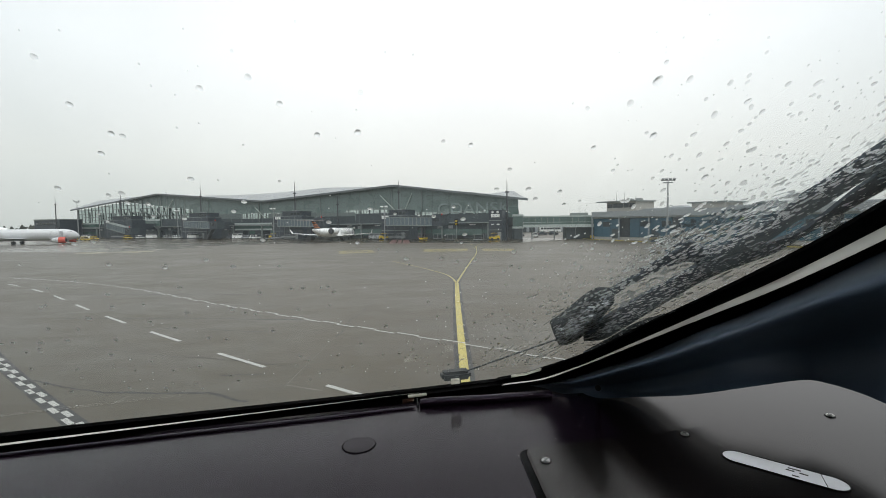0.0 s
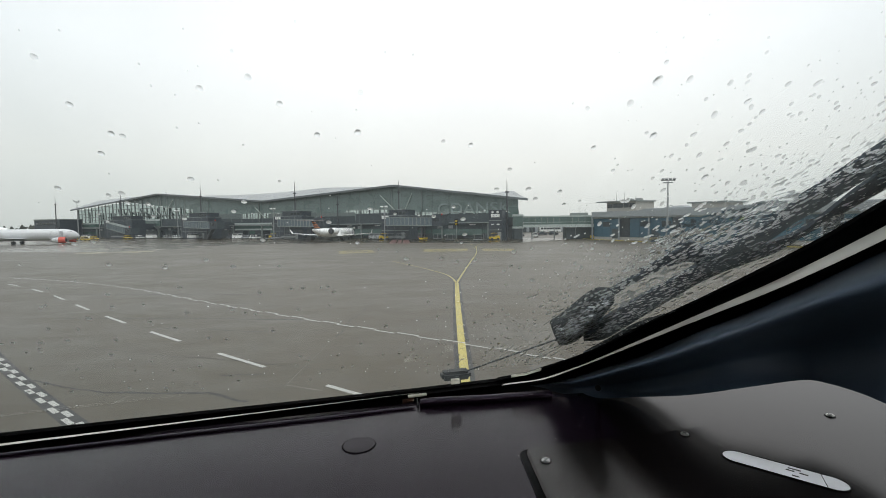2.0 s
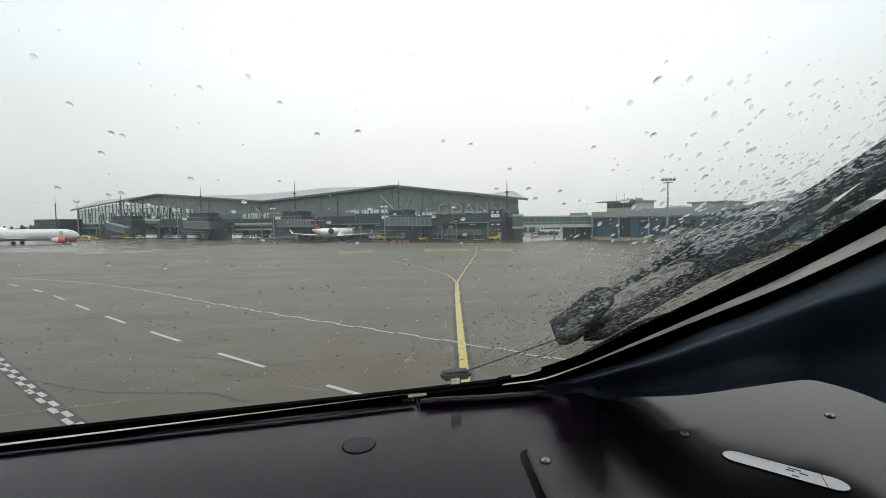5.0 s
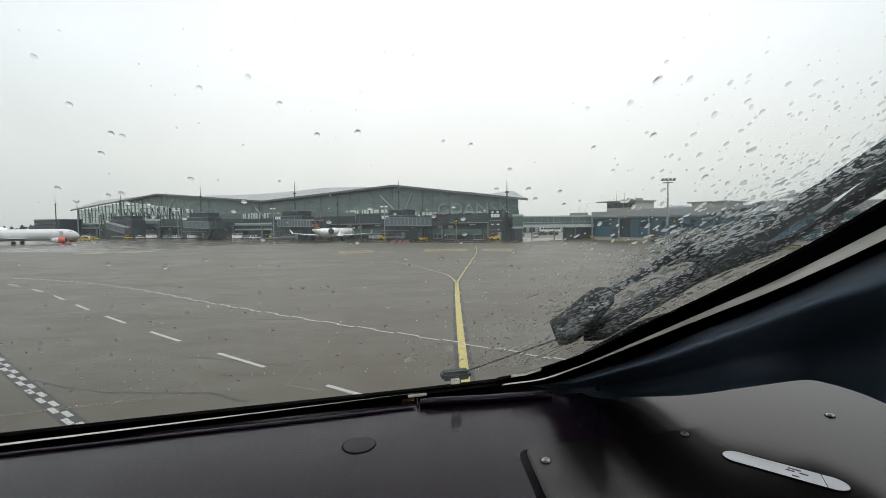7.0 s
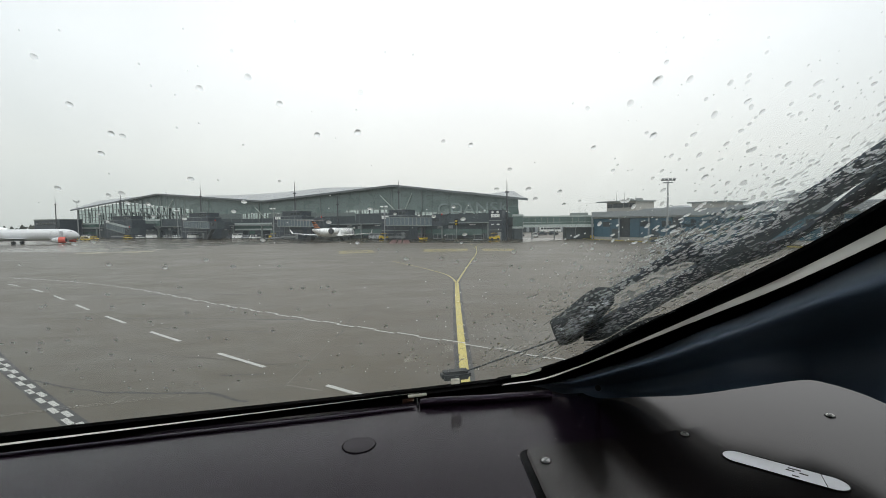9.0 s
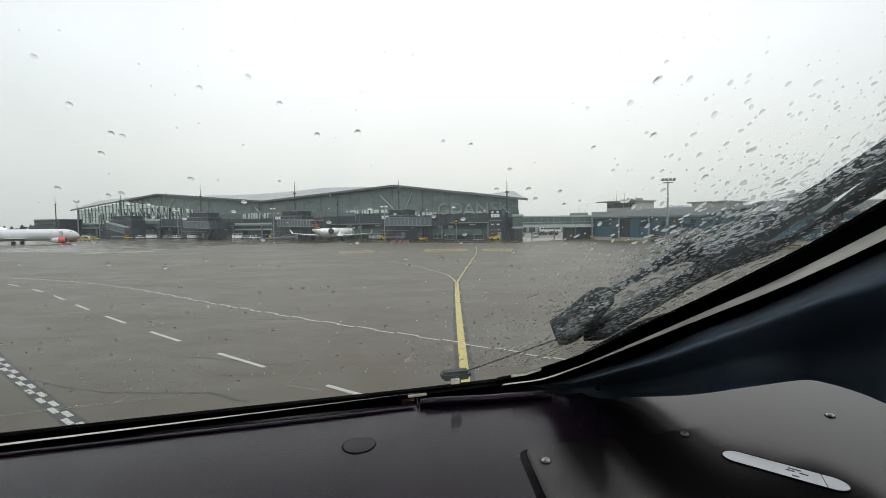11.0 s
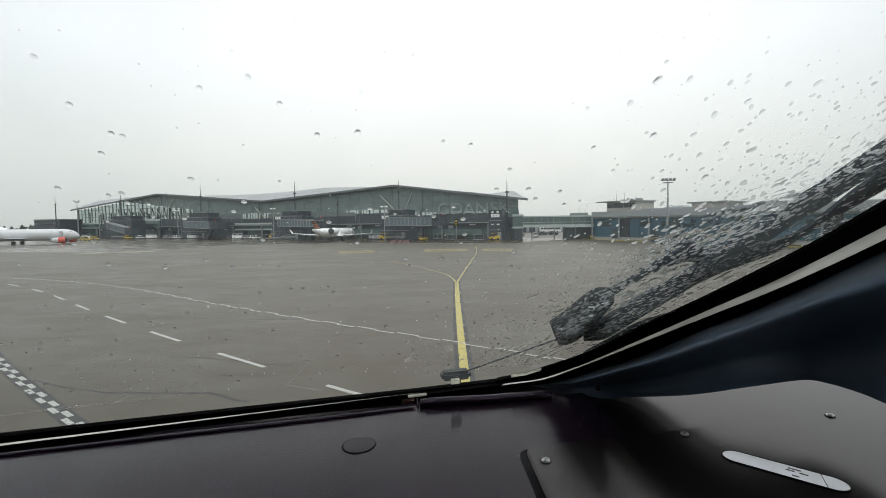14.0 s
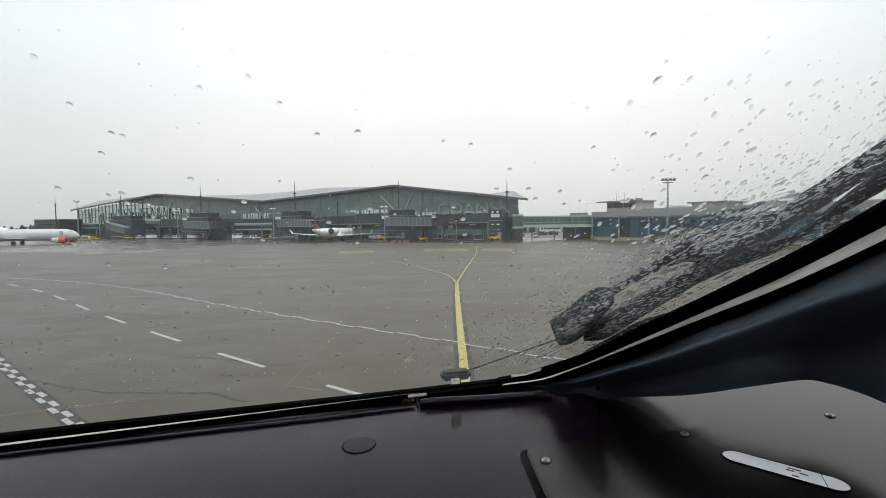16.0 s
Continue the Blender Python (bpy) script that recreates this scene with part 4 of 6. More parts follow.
P0, P1 = Vector((42.5, 125, 0)), Vector((82, 62, 0))
d = P1 - P0
BRZ = math.degrees(math.atan2(d.y, d.x))
L = d.length
old = thing("old_terminal", "older low terminal with teal panels and grey fascia", "terminal", Matrix.Translation(P0) @ pose(0, 0, 0, 0, 0, BRZ))
part("wall", Geo().box((L / 2, 12.2, 3.1), (L, 24, 6.2)), CREAM, old)
part("fascia", Geo().box((L / 2, 12, 6.9), (L + 0.6, 25, 1.5)), GREY_BAND, old)
part("parapet", Geo().box((L / 2, 14, 7.9), (L - 2, 18, 0.6)), GREY_BAND, old)
N = 26
for i in range(N):
    w = L / N
    hi = 5.7
    part("panel", Geo().box((w * (i + 0.5), 0.12, 1.0 + hi / 2 - 0.6), (w - 0.12, 0.2, hi - 0.8)), TEAL if i % 5 != 3 else DARK_GLASS, old)
    if i % 3 == 0:
        part("column", Geo().box((w * i, -0.5, 3.0), (0.3, 0.3, 6.0)), GREY_BAND, old)
    if i % 2:
        part("window", Geo().box((w * (i + 0.5), -0.01, 4.2), (w - 0.5, 0.1, 1.3)), DARK_GLASS, old)
    if i % 4 == 2:
        part("door", Geo().box((w * (i + 0.5), -0.01, 1.7), (w - 0.9, 0.1, 2.6)), CLAD_LOW, old)
    part("canopy_strip", Geo().box((w * (i + 0.5), -0.35, 5.95), (w - 0.06, 0.5, 0.14)), FRAME_DARK, old)
upper = part("upper_storey", Geo().box((7, 6.4, 8.9), (9, 8, 2.6)), CREAM, old)
for i in range(5):
    part("upper_window", Geo().box((3.6 + 1.7 * i, 2.36, 9.2), (1.5, 0.12, 1.1)), DARK_GLASS, upper)
part("upper_roof", Geo().box((6.2, 5.6, 10.35), (11.8, 9.6, 0.28)), FRAME_DARK, old, "dark overhanging flat roof")
part("rear_block", Geo().box((29, 8, 8.2), (7.5, 8, 1.6)), CREAM, old)
part("rear_roof", Geo().box((29, 8, 9.1), (9, 9.5, 0.3)), FRAME_DARK, old)
part("skylight", Geo().box((19, 9, 8.4), (6, 4, 0.7), taper=0.7), GREY_BAND, old)
for x, h in ((3, 12.6), (5.6, 13.0), (9, 11.8)):
    part("antenna", Geo().tube((x, 6, 10.4), (x, 6, h), 0.06, n=6), FRAME_DARK, old)
for x in (7.5, 10):
    part("roof_unit", Geo().box((x, 6, 10.8), (1.3, 1.3, 0.6)), GALV, old)
kerb = Geo()
strip([(40.59, 129.75), (44.74, 110.0), (52.61, 90.26), (63.91, 68.88), (75.55, 53.68)], 0.35, 0.14, kerb)
k2 = strip([(40.59, 129.75), (44.74, 110.0), (52.61, 90.26), (63.91, 68.88), (75.55, 53.68)], 0.35, 0.0)
kn = len(kerb.v)
kerb.v += k2.v
for i in range(4):
    for s in (0, 1):
        kerb.f.append((2 * i + s, 2 * i + 2 + s, kn + 2 * i + 2 + s, kn + 2 * i + s))
solid("kerb", kerb, YELLOW, "yellow painted kerb edging the apron", "kerb", kind="structure")

# ---- masts ----


def mast(at, h, lamps, label):
    t = thing("lightning_mast" if not lamps else "light_mast", label, "mast", Matrix.Translation(at), group="masts")
    part("pole", Geo().tube((0, 0, 0), (0, 0, h * 0.8), 0.26, 0.19, 8), DARK_METAL if not lamps else GALV, t)
    if lamps:
        part("pole_top", Geo().tube((0, 0, h * 0.8), (0, 0, h), 0.14, 0.1, 8), GALV, t)
        hd = part("head_frame", Geo().box((0, 0, h), (3.0, 0.3, 0.15)), GALV, t)
        part("platform", Geo().tube((0, 0, h - 0.5), (0, 0, h - 0.38), 1.0, n=12), GALV, t)
        for i in range(lamps):
            part("floodlight", Geo().box((-1.2 + 2.4 * i / max(1, lamps - 1), -0.25, h + 0.3), (0.5, 0.45, 0.32), rx=-30), GALV, hd)
    else:
        part("rod", Geo().tube((0, 0, h * 0.8), (0, 0, h), 0.14, 0.07, 6), DARK_METAL, t)
        part("collar", Geo().box((0, 0, h * 0.8), (1.1, 0.3, 0.4)), DARK_METAL, t)
    return t


for u, h in ((236, 21.0), (182.2, 21.7), (129.5, 21.6), (79.9, 20.8), (38.2, 19.4), (0.3, 17.4)):
    mast(along(u, 12 if u != 38.2 else 9), h, 0, "slender dark lightning mast beside the terminal")
mast(along(60.9, 12), 15.0, 0, "short dark mast behind a boarding bridge")
mast(along(217, 12), 17.9, 2, "grey apron light mast with two lamps")
mast(Vector((48.6, 96, 0)), 13.5, 4, "tall grey floodlight mast with four lamps")
mast(Vector((-96, 48, 0)), 15.9, 4, "tall grey floodlight mast with four lamps")
mast(Vector((-330, 250, 0)), 16, 2, "grey apron light mast far across the apron")
mast(Vector((-460, 300, 0)), 16, 2, "grey apron light mast far across the apron")


# stand number boards on the front
def stand_board(u, z, label):
    t = thing("stand_board", label, "sign", Matrix.Translation(along(u, 4, 0)) @ pose(0, 0, 0, 0, 0, FRZ), group="stand boards")
    part("post", Geo().box((0, 0, z / 2), (0.25, 0.25, z)), FRAME_DARK, t)
    part("board", Geo().box((0, -0.25, z), (1.1, 0.3, 2.1)), RUBBER, t)
    for k in (-0.6, 0.35):
        part("lamp_field", Geo().box((0, -0.43, z + k), (0.8, 0.08, 0.45)), CAR_YELLOW, t)


for u in (42.0, 19.5, 92, 141):
    stand_board(u, 5.4, "black stand guidance board with yellow fields")

# seen under the walkway bridge
hall2 = thing("far_hall", "long low grey service hall beyond the walkway bridge", "building", Matrix.Translation((62, 250, 0)))
part("wall", Geo().box((0, 0, 2.4), (70, 12, 4.8)), GREY_BAND, hall2)
part("roof", Geo().box((0, 0, 5.0), (71, 13, 0.4)), FRAME_DARK, hall2)
for i in range(14):
    part("door", Geo().box((-32 + i * 4.8, -6.05, 1.7), (3.2, 0.12, 3.2)), CLAD_LOW, hall2)

# ---- parked aircraft ----


def airliner(at, length, span, radius, fin, fin2, engine, rear, label, mark, ttail=False, clear=1.55, fwd=0.115, skin=None):
    """A parked jet: nose along local +y, main gear at the origin."""
    t = thing("parked_airliner", label, "airliner", at, group="parked aircraft")
    skin = skin or SKIN
    r, nose, tail = radius, length * 0.47, -length * 0.53
    axis = r + (1.05 if rear else clear)
    stations = [(tail, 0.12, 0.75), (tail + length * 0.05, 0.38, 0.55), (tail + length * 0.13, 0.68, 0.28), (tail + length * 0.23, 0.93, 0.07), (tail + length * 0.3, 1.0, 0),
                (nose - length * 0.16, 1.0, 0), (nose - length * 0.085, 0.94, -0.03), (nose - length * 0.045, 0.76, -0.1), (nose - length * 0.015, 0.45, -0.2), (nose, 0.08, -0.28)]
    rings = []
    for y, k, dz in stations:
        rings.append([(r * k * math.cos(a), y, axis + dz * r + r * k * math.sin(a)) for a in (2 * math.pi * i / 20 for i in range(20))])
    body = part("fuselage", Geo().loft(rings), skin, t, smooth=True)
    # cabin windows
    win = Geo().box((0, 0, 0), (0.05, 0.24, 0.30)).mesh("cabin_window", SKIN_DULL)
    count = int(length * 0.55 / 0.95)
    for sx in (-1, 1):
        for i in range(count):
            o = part("cabin_window", win, None, body)
            o.matrix_basis = pose(sx * r * 0.955, nose - length * 0.2 - i * 0.95, axis + r * 0.28, 0, 0, 0)
        part("cockpit_window", Geo().box((sx * r * 0.33, nose - length * 0.058, axis + r * 0.42), (r * 0.52, 0.7, 0.42), rx=-32), DARK_GLASS, body)
        part("door", Geo().box((sx * r * 0.95, nose - length * 0.13, axis + r * 0.08), (0.08, 0.85, 1.75)), SKIN_GREY, body)
    # wings
    def surface(root, tip, ch0, ch1, th, sweep):
        g = Geo()
        rr = []
        for p, ch in ((root, ch0), (tip, ch1)):
            sec = [(0.5, 0), (0.3, 0.5), (-0.1, 0.42), (-0.5, 0.02), (-0.1, -0.35), (0.3, -0.4)]
            rr.append([(p[0], p[1] + c * ch, p[2] + z * th * ch) for c, z in sec])
        return g.loft(rr)
    wy = -0.2
    zr = axis - r * 0.72
    for sx in (-1, 1):
        tip = (sx * span / 2, wy - span * 0.15, zr + span * 0.035)
        w = part("wing", surface((sx * r * 0.4, wy + length * 0.02, zr), tip, length * 0.16, length * 0.035, 0.12, 0), SKIN_GREY if not rear else SKIN, t, smooth=True)
        lean = (tip[0] + sx * 0.45, tip[1] - 0.9, tip[2] + (1.25 if rear else 1.7))
        part("winglet", surface(tip, lean, length * 0.035, length * 0.018, 0.1, 0), SKIN, w)
        for k in (0.3, 0.5, 0.7):
            p = Vector((sx * r, wy - 1.6, zr - 0.15)).lerp(Vector(tip), k)
            part("flap_fairing", Geo().tube((p.x, p.y + 0.5, p.z - 0.12), (p.x, p.y - 1.6, p.z - 0.05), 0.2, 0.05, 8), SKIN_GREY, w)
        # engines
        if rear:
            c = Vector((sx * (r + 1.05), tail + length * 0.27, axis + r * 0.42))
            el, er = length * 0.12, 0.98
            part("pylon", Geo().box((sx * (r + 0.2), c.y, c.z), (1.2, el * 0.5, 0.25)), SKIN, t)
        else:
            c = Vector((sx * span * 0.165, wy + length * fwd, zr - 0.35))
            el, er = length * 0.095, 0.92
            part("pylon", Geo().box((c.x, c.y - el * 0.3, c.z + 0.9), (0.25, el * 0.9, 0.9)), SKIN_GREY, t)
        prof = [(-0.5, 0.74), (-0.46, 0.82), (-0.15, 0.96), (0.25, 1.0), (0.46, 0.95), (0.5, 0.86)] if rear else [(-0.62, 0.45), (-0.5, 0.62), (-0.15, 0.92), (0.25, 1.0), (0.46, 0.95), (0.5, 0.86)]
        rg = [[(c.x + er * k * math.cos(a), c.y + el * y, c.z + er * k * math.sin(a)) for a in (2 * math.pi * i / 18 for i in range(18))] for y, k in prof]
        eng = part("engine", Geo().loft(rg), engine if rear else skin, t, smooth=True)
        if not rear:
            cw = [[(c.x + er * k * math.cos(a), c.y + el * y, c.z + er * k * math.sin(a)) for a in (2 * math.pi * i / 18 for i in range(18))] for y, k in ((-0.05, 0.975), (0.25, 1.015), (0.46, 0.965), (0.505, 0.87))]
            part("cowl", Geo().loft(cw), engine, eng, "painted front cowl", smooth=True)
        part("intake", Geo().tube((c.x, c.y + el * 0.502, c.z), (c.x, c.y + el * 0.52, c.z), er * 0.76, n=18), DARK_METAL, eng)
        part("exhaust", Geo().tube((c.x, c.y - el * 0.66, c.z), (c.x, c.y - el * 0.6, c.z), er * 0.4, er * 0.5, 18), DARK_METAL, eng)
        if rear:
            part("exhaust_rim", Geo().tube((c.x, c.y - el * 0.512, c.z), (c.x, c.y - el * 0.5, c.z), er * 0.84, er * 0.84, 18), TYRE, eng)
        # main gear
        gx = sx * (1.9 if rear else 2.9)
        leg = part("main_gear", Geo().tube((gx, 0, 0.5), (gx, 0.1, zr + 0.2), 0.13, n=8), GALV, t)
        for dx in (-0.28, 0.28):
            part("tyre", Geo().tube((gx + dx - 0.14, 0, 0.48), (gx + dx + 0.14, 0, 0.48), 0.48, n=16), TYRE, leg)
    ng = part("nose_gear", Geo().tube((0, nose * 0.72, 0.35), (0, nose * 0.74, axis - r * 0.8), 0.1, n=8), GALV, t)
    for dx in (-0.2, 0.2):
        part("tyre", Geo().tube((dx - 0.1, nose * 0.72, 0.36), (dx + 0.1, nose * 0.72, 0.36), 0.36, n=14), TYRE, ng)
    # fin, stabiliser
    fh = length * (0.074 if rear else 0.145)
    zb = axis + r * 0.7
    fr, ft = (tail + length * 0.13, zb), (tail + (0.2 if rear else length * 0.035), zb + fh)
    cr, ct = length * 0.13, length * 0.06

    def fin_slice(a, b, mat, name):
        rr = []
        for k in (a, b):
            y, z, ch = fr[0] + (ft[0] - fr[0]) * k, fr[1] + (ft[1] - fr[1]) * k, cr + (ct - cr) * k
            rr.append([(x, y + c * ch, z) for x, c in ((0, 0.5), (0.16, 0.2), (0.13, -0.2), (0, -0.5), (-0.13, -0.2), (-0.16, 0.2))])
        return part(name, Geo().loft(rr), mat, t)
    bands = 8
    for i in range(bands):
        fin_slice(i / bands, (i + 1) / bands, fin if (i % 2 == 0 or fin2 is None) else fin2, "fin_panel")
    sz = ft[1] if ttail else axis + r * 0.45
    sy = ft[0] if ttail else tail + length * 0.08
    for sx in (-1, 1):
        part("stabiliser", surface((0 if ttail else sx * r * 0.25, sy, sz), (sx * span * 0.18, sy - span * 0.07, sz + 0.2), length * 0.075, length * 0.035, 0.1, 0), FIN_DARK if ttail else SKIN, t)
    if mark:
        for i in range(4):
            for sx in (-1, 1):
                part("livery_mark", Geo().box((sx * r * 0.985, nose - length * 0.27 - i * 1.5, axis + 0.15), (0.08, 1.0, 1.3), rx=18), mark, body)
    return t


airliner(Matrix.Translation((-32.8, 136.6, 0)) @ pose(0, 0, 0, 0, 0, -7), 33.5, 24.5, 1.42, FIN_ORANGE, FIN_DARK, SKIN, True,
         "white regional jet with striped orange tail and rear engines", None, True)
airliner(Matrix.Translation((-126.8, 132.2, 0)) @ pose(0, 0, 0, 0, 0, -65), 31.5, 29.0, 1.75, FIN_BLUE, None, ENGINE_RED, False,
         "white airliner with deep blue tail and red engines", None, clear=1.0, fwd=0.36, skin=SKIN_DULL)
airliner(Matrix.Translation((-192, 186, 0)) @ pose(0, 0, 0, 0, 0, -112), 37.0, 34.0, 1.98, FIN_PURPLE, FIN_PINK, FIN_PINK, False,
         "white airliner with magenta and purple tail", FIN_PURPLE)
airliner(Matrix.Translation((104, 92, 0)) @ pose(0, 0, 0, 0, 0, 60), 38.0, 34.0, 1.9, FIN_BLUE, None, SKIN_GREY, False,
         "white airliner with dark blue tail and yellow emblem", FIN_YELLOW)

# ---- vehicles ----


def vehicle(name, at, rz, size, paint, label, cabin=(0.1, 0.62), roof=0.55, beacon=False):
    """A small road or apron vehicle; local +x is its front."""
    L, W, Hh = size
    t = thing(name, label, "vehicle", Matrix.Translation((at[0], at[1], 0)) @ pose(0, 0, 0, 0, 0, rz), group="apron vehicles")
    low = Hh * roof
    part("body", Geo().box((0, 0, 0.28 + (low - 0.28) / 2), (L, W, low - 0.28)), paint, t, bevel=0.12)
    c0, c1 = -L / 2 + L * cabin[0], -L / 2 + L * cabin[1]
    cab = Geo()
    cab.add([(c0, -W * 0.47, low), (c1 + 0.35, -W * 0.47, low), (c1 + 0.35, W * 0.47, low), (c0, W * 0.47, low),
             (c0 + 0.2, -W * 0.4, Hh), (c1 - 0.3, -W * 0.4, Hh), (c1 - 0.3, W * 0.4, Hh), (c0 + 0.2, W * 0.4, Hh)],
            [(3, 2, 1, 0), (4, 5, 6, 7), (0, 1, 5, 4), (1, 2, 6, 5), (2, 3, 7, 6), (3, 0, 4, 7)])
    part("glasshouse", cab, DARK_GLASS, t)
    part("roof", Geo().box(((c0 + c1) / 2, 0, Hh + 0.02), ((c1 - c0) * 0.92, W * 0.84, 0.14)), paint, t, bevel=0.03)
    for x in (c0 + 0.14, (c0 + c1) / 2, c1 - 0.05):
        for y in (-W * 0.44, W * 0.44):
            part("pillar", Geo().bar((x, y, low - 0.02), (x, y * 0.93, Hh), 0.14, 0.1), paint, t)
    for x in (-L * 0.31, L * 0.31):
        for y in (-W / 2 + 0.08, W / 2 - 0.08):
            wh = part("wheel", Geo().tube((x, y - 0.11, 0.32), (x, y + 0.11, 0.32), 0.32, n=14), TYRE, t)
            part("rim", Geo().tube((x, y - 0.12, 0.32), (x, y + 0.12, 0.32), 0.17, n=10), GALV, wh)
    for y in (-W * 0.36, W * 0.36):
        part("headlight", Geo().box((L / 2 + 0.01, y, low * 0.75), (0.06, 0.3, 0.16)), SIGN_WHITE, t)
        part("tail_light", Geo().box((-L / 2 - 0.01, y, low * 0.75), (0.06, 0.26, 0.16)), LAMP_RED, t)
    if beacon:
        part("beacon", Geo().tube((0, 0, Hh), (0, 0, Hh + 0.22), 0.1, 0.07, 8), CAR_YELLOW, t)
    return t


def tug(at, rz, label):
    t = thing("baggage_tug", label, "vehicle", Matrix.Translation((at[0], at[1], 0)) @ pose(0, 0, 0, 0, 0, rz), group="apron vehicles")
    part("chassis", Geo().box((0, 0, 0.65), (2.9, 1.4, 0.7)), CAR_YELLOW, t, bevel=0.08)
    part("bonnet", Geo().box((0.9, 0, 1.1), (1.0, 1.2, 0.4)), CAR_YELLOW, t, bevel=0.06)
    for x in (-0.7, 0.35):
        for y in (-0.6, 0.6):
            part("roof_post", Geo().bar((x, y, 1.0), (x, y, 1.95), 0.08, 0.08), DARK_METAL, t)
    part("canopy", Geo().box((-0.15, 0, 2.0), (1.5, 1.4, 0.1)), CAR_YELLOW, t)
    part("seat", Geo().box((-0.4, 0, 1.15), (0.5, 0.9, 0.5)), DARK_METAL, t)
    for x in (-0.9, 0.9):
        for y in (-0.65, 0.65):
            part("wheel", Geo().tube((x, y - 0.12, 0.34), (x, y + 0.12, 0.34), 0.34, n=12), TYRE, t)
    return t


CAR = (3.9, 1.68, 1.45)
VAN = (4.5, 1.85, 1.95)
for at, rz, size, paint, lab, nm in (
        ((-121.83, 185.28), -20, VAN, CAR_WHITE, "white apron van with dark windows", "van"), ((-128.33, 187.51), -20, CAR, CAR_WHITE, "white airport car near the stands", "car"),
        ((-114.18, 183.78), -20, CAR, CAR_SILVER, "silver car beside a white van", "car"), ((-108.72, 181.35), -15, CAR, CAR_WHITE, "white airport car near the stands", "car"),
        ((-99.96, 177.46), -15, VAN, CAR_WHITE, "white apron van with dark windows", "van"), ((-80.19, 168.68), 10, CAR, CAR_DARK, "dark car parked below the terminal", "car"),
        ((-76.97, 167.25), 10, VAN, CAR_WHITE, "white van parked below the terminal", "van"), ((-73.16, 165.55), 10, CAR, CAR_SILVER, "silver car parked below the terminal", "car"),
        ((-69.46, 163.91), 10, CAR, CAR_WHITE, "white car parked below the terminal", "car"), ((-59.96, 159.69), 10, CAR, CAR_SILVER, "silver car parked below the terminal", "car"),
        ((31.55, 151.81), -100, CAR, CAR_WHITE, "white car driving under the walkway bridge", "car"), ((27.14, 158.05), -20, CAR, CAR_DARK, "dark car beside the boarding tower", "car"),
        ((22.4, 157.63), -20, CAR, CAR_DARK, "dark car beside the boarding tower", "car"), ((39.88, 177.22), 5, CAR, CAR_DARK, "dark car parked beyond the walkway bridge", "car"),
        ((44.18, 177.23), 5, CAR, CAR_DARK, "dark car parked beyond the walkway bridge", "car"), ((-21.49, 142.6), -10, VAN, CAR_SILVER, "grey van beside the yellow tug", "van"),
        ((-138.81, 176.4), -25, CAR, CAR_YELLOW, "yellow follow-me car near the parked airliner", "car"), ((-143.46, 178.55), -25, VAN, CAR_WHITE, "white van near the parked airliner", "van"),
        ((-132.13, 163.6), -25, CAR, CAR_YELLOW, "yellow follow-me car near the parked airliner", "car"), ((-132.53, 186.61), -25, CAR, CAR_YELLOW, "yellow apron car below the terminal", "car"),
        ((57.26, 82.22), -62, CAR, HIVIS, "lime green service car by the old terminal", "car"), ((80.62, 103.16), 30, VAN, CAR_WHITE, "white van near a parked airliner", "van")):
    vehicle(nm, at, rz, size, paint, lab, beacon=paint is CAR_YELLOW, roof=0.74 if nm == "van" else 0.6, cabin=(0.04, 0.8) if nm == "van" else (0.1, 0.62))
for at, rz in (((-61.45, 160.35), 160), ((-18.98, 141.49), 200), ((14.7, 126.53), 10), ((43.81, 129.73), 70), ((-137.76, 165.26), 160)):
    tug(at, rz, "yellow baggage tug with open cab on wet apron")
vehicle("pushback_tractor", (-6.71, 136.04), 90, (3.6, 2.0, 1.9), CAR_DARK, "dark pushback tractor parked at a stand", cabin=(0.3, 0.7), roof=0.6)


def cart(at, rz, label):
    t = thing("baggage_cart", label, "cart", Matrix.Translation((at[0], at[1], 0)) @ pose(0, 0, 0, 0, 0, rz), group="baggage carts")
    part("deck", Geo().box((0, 0, 0.5), (2.6, 1.4, 0.12)), GALV, t)
    part("cover", Geo().box((0, 0, 1.9), (2.6, 1.5, 0.08)), GALV, t)
    for x in (-1.25, 1.25):
        for y in (-0.65, 0.65):
            part("post", Geo().bar((x, y, 0.5), (x, y, 1.9), 0.07, 0.07), GALV, t)
    for x in (-0.9, 0.9):
        for y in (-0.5, 0.5):
            part("wheel", Geo().tube((x, y - 0.08, 0.22), (x, y + 0.08, 0.22), 0.22, n=10), TYRE, t)
    return t


for at in ((-16.71, 140.48), (-13.07, 138.86), (21.65, 151.36), (-97.01, 176.15), (-112.56, 183.05)):
    cart(at, -20, "grey covered baggage cart at the terminal")

def bus(at, rz, label):
    t = thing("apron_bus", label, "bus", Matrix.Translation((at[0], at[1], 0)) @ pose(0, 0, 0, 0, 0, rz), group="apron vehicles")
    part("body", Geo().box((0, 0, 1.65), (11.5, 2.9, 2.6)), CAR_WHITE, t, bevel=0.15)
    for i in range(7):
        part("window", Geo().box((-4.7 + i * 1.55, -1.46, 2.1), (1.35, 0.06, 1.0)), DARK_GLASS, t)
    part("windscreen", Geo().box((5.75, 0, 2.0), (0.06, 2.5, 1.4)), DARK_GLASS, t)
    for x in (-3.6, 3.6):
        for y in (-1.3, 1.3):
            part("wheel", Geo().tube((x, y - 0.15, 0.46), (x, y + 0.15, 0.46), 0.46, n=14), TYRE, t)


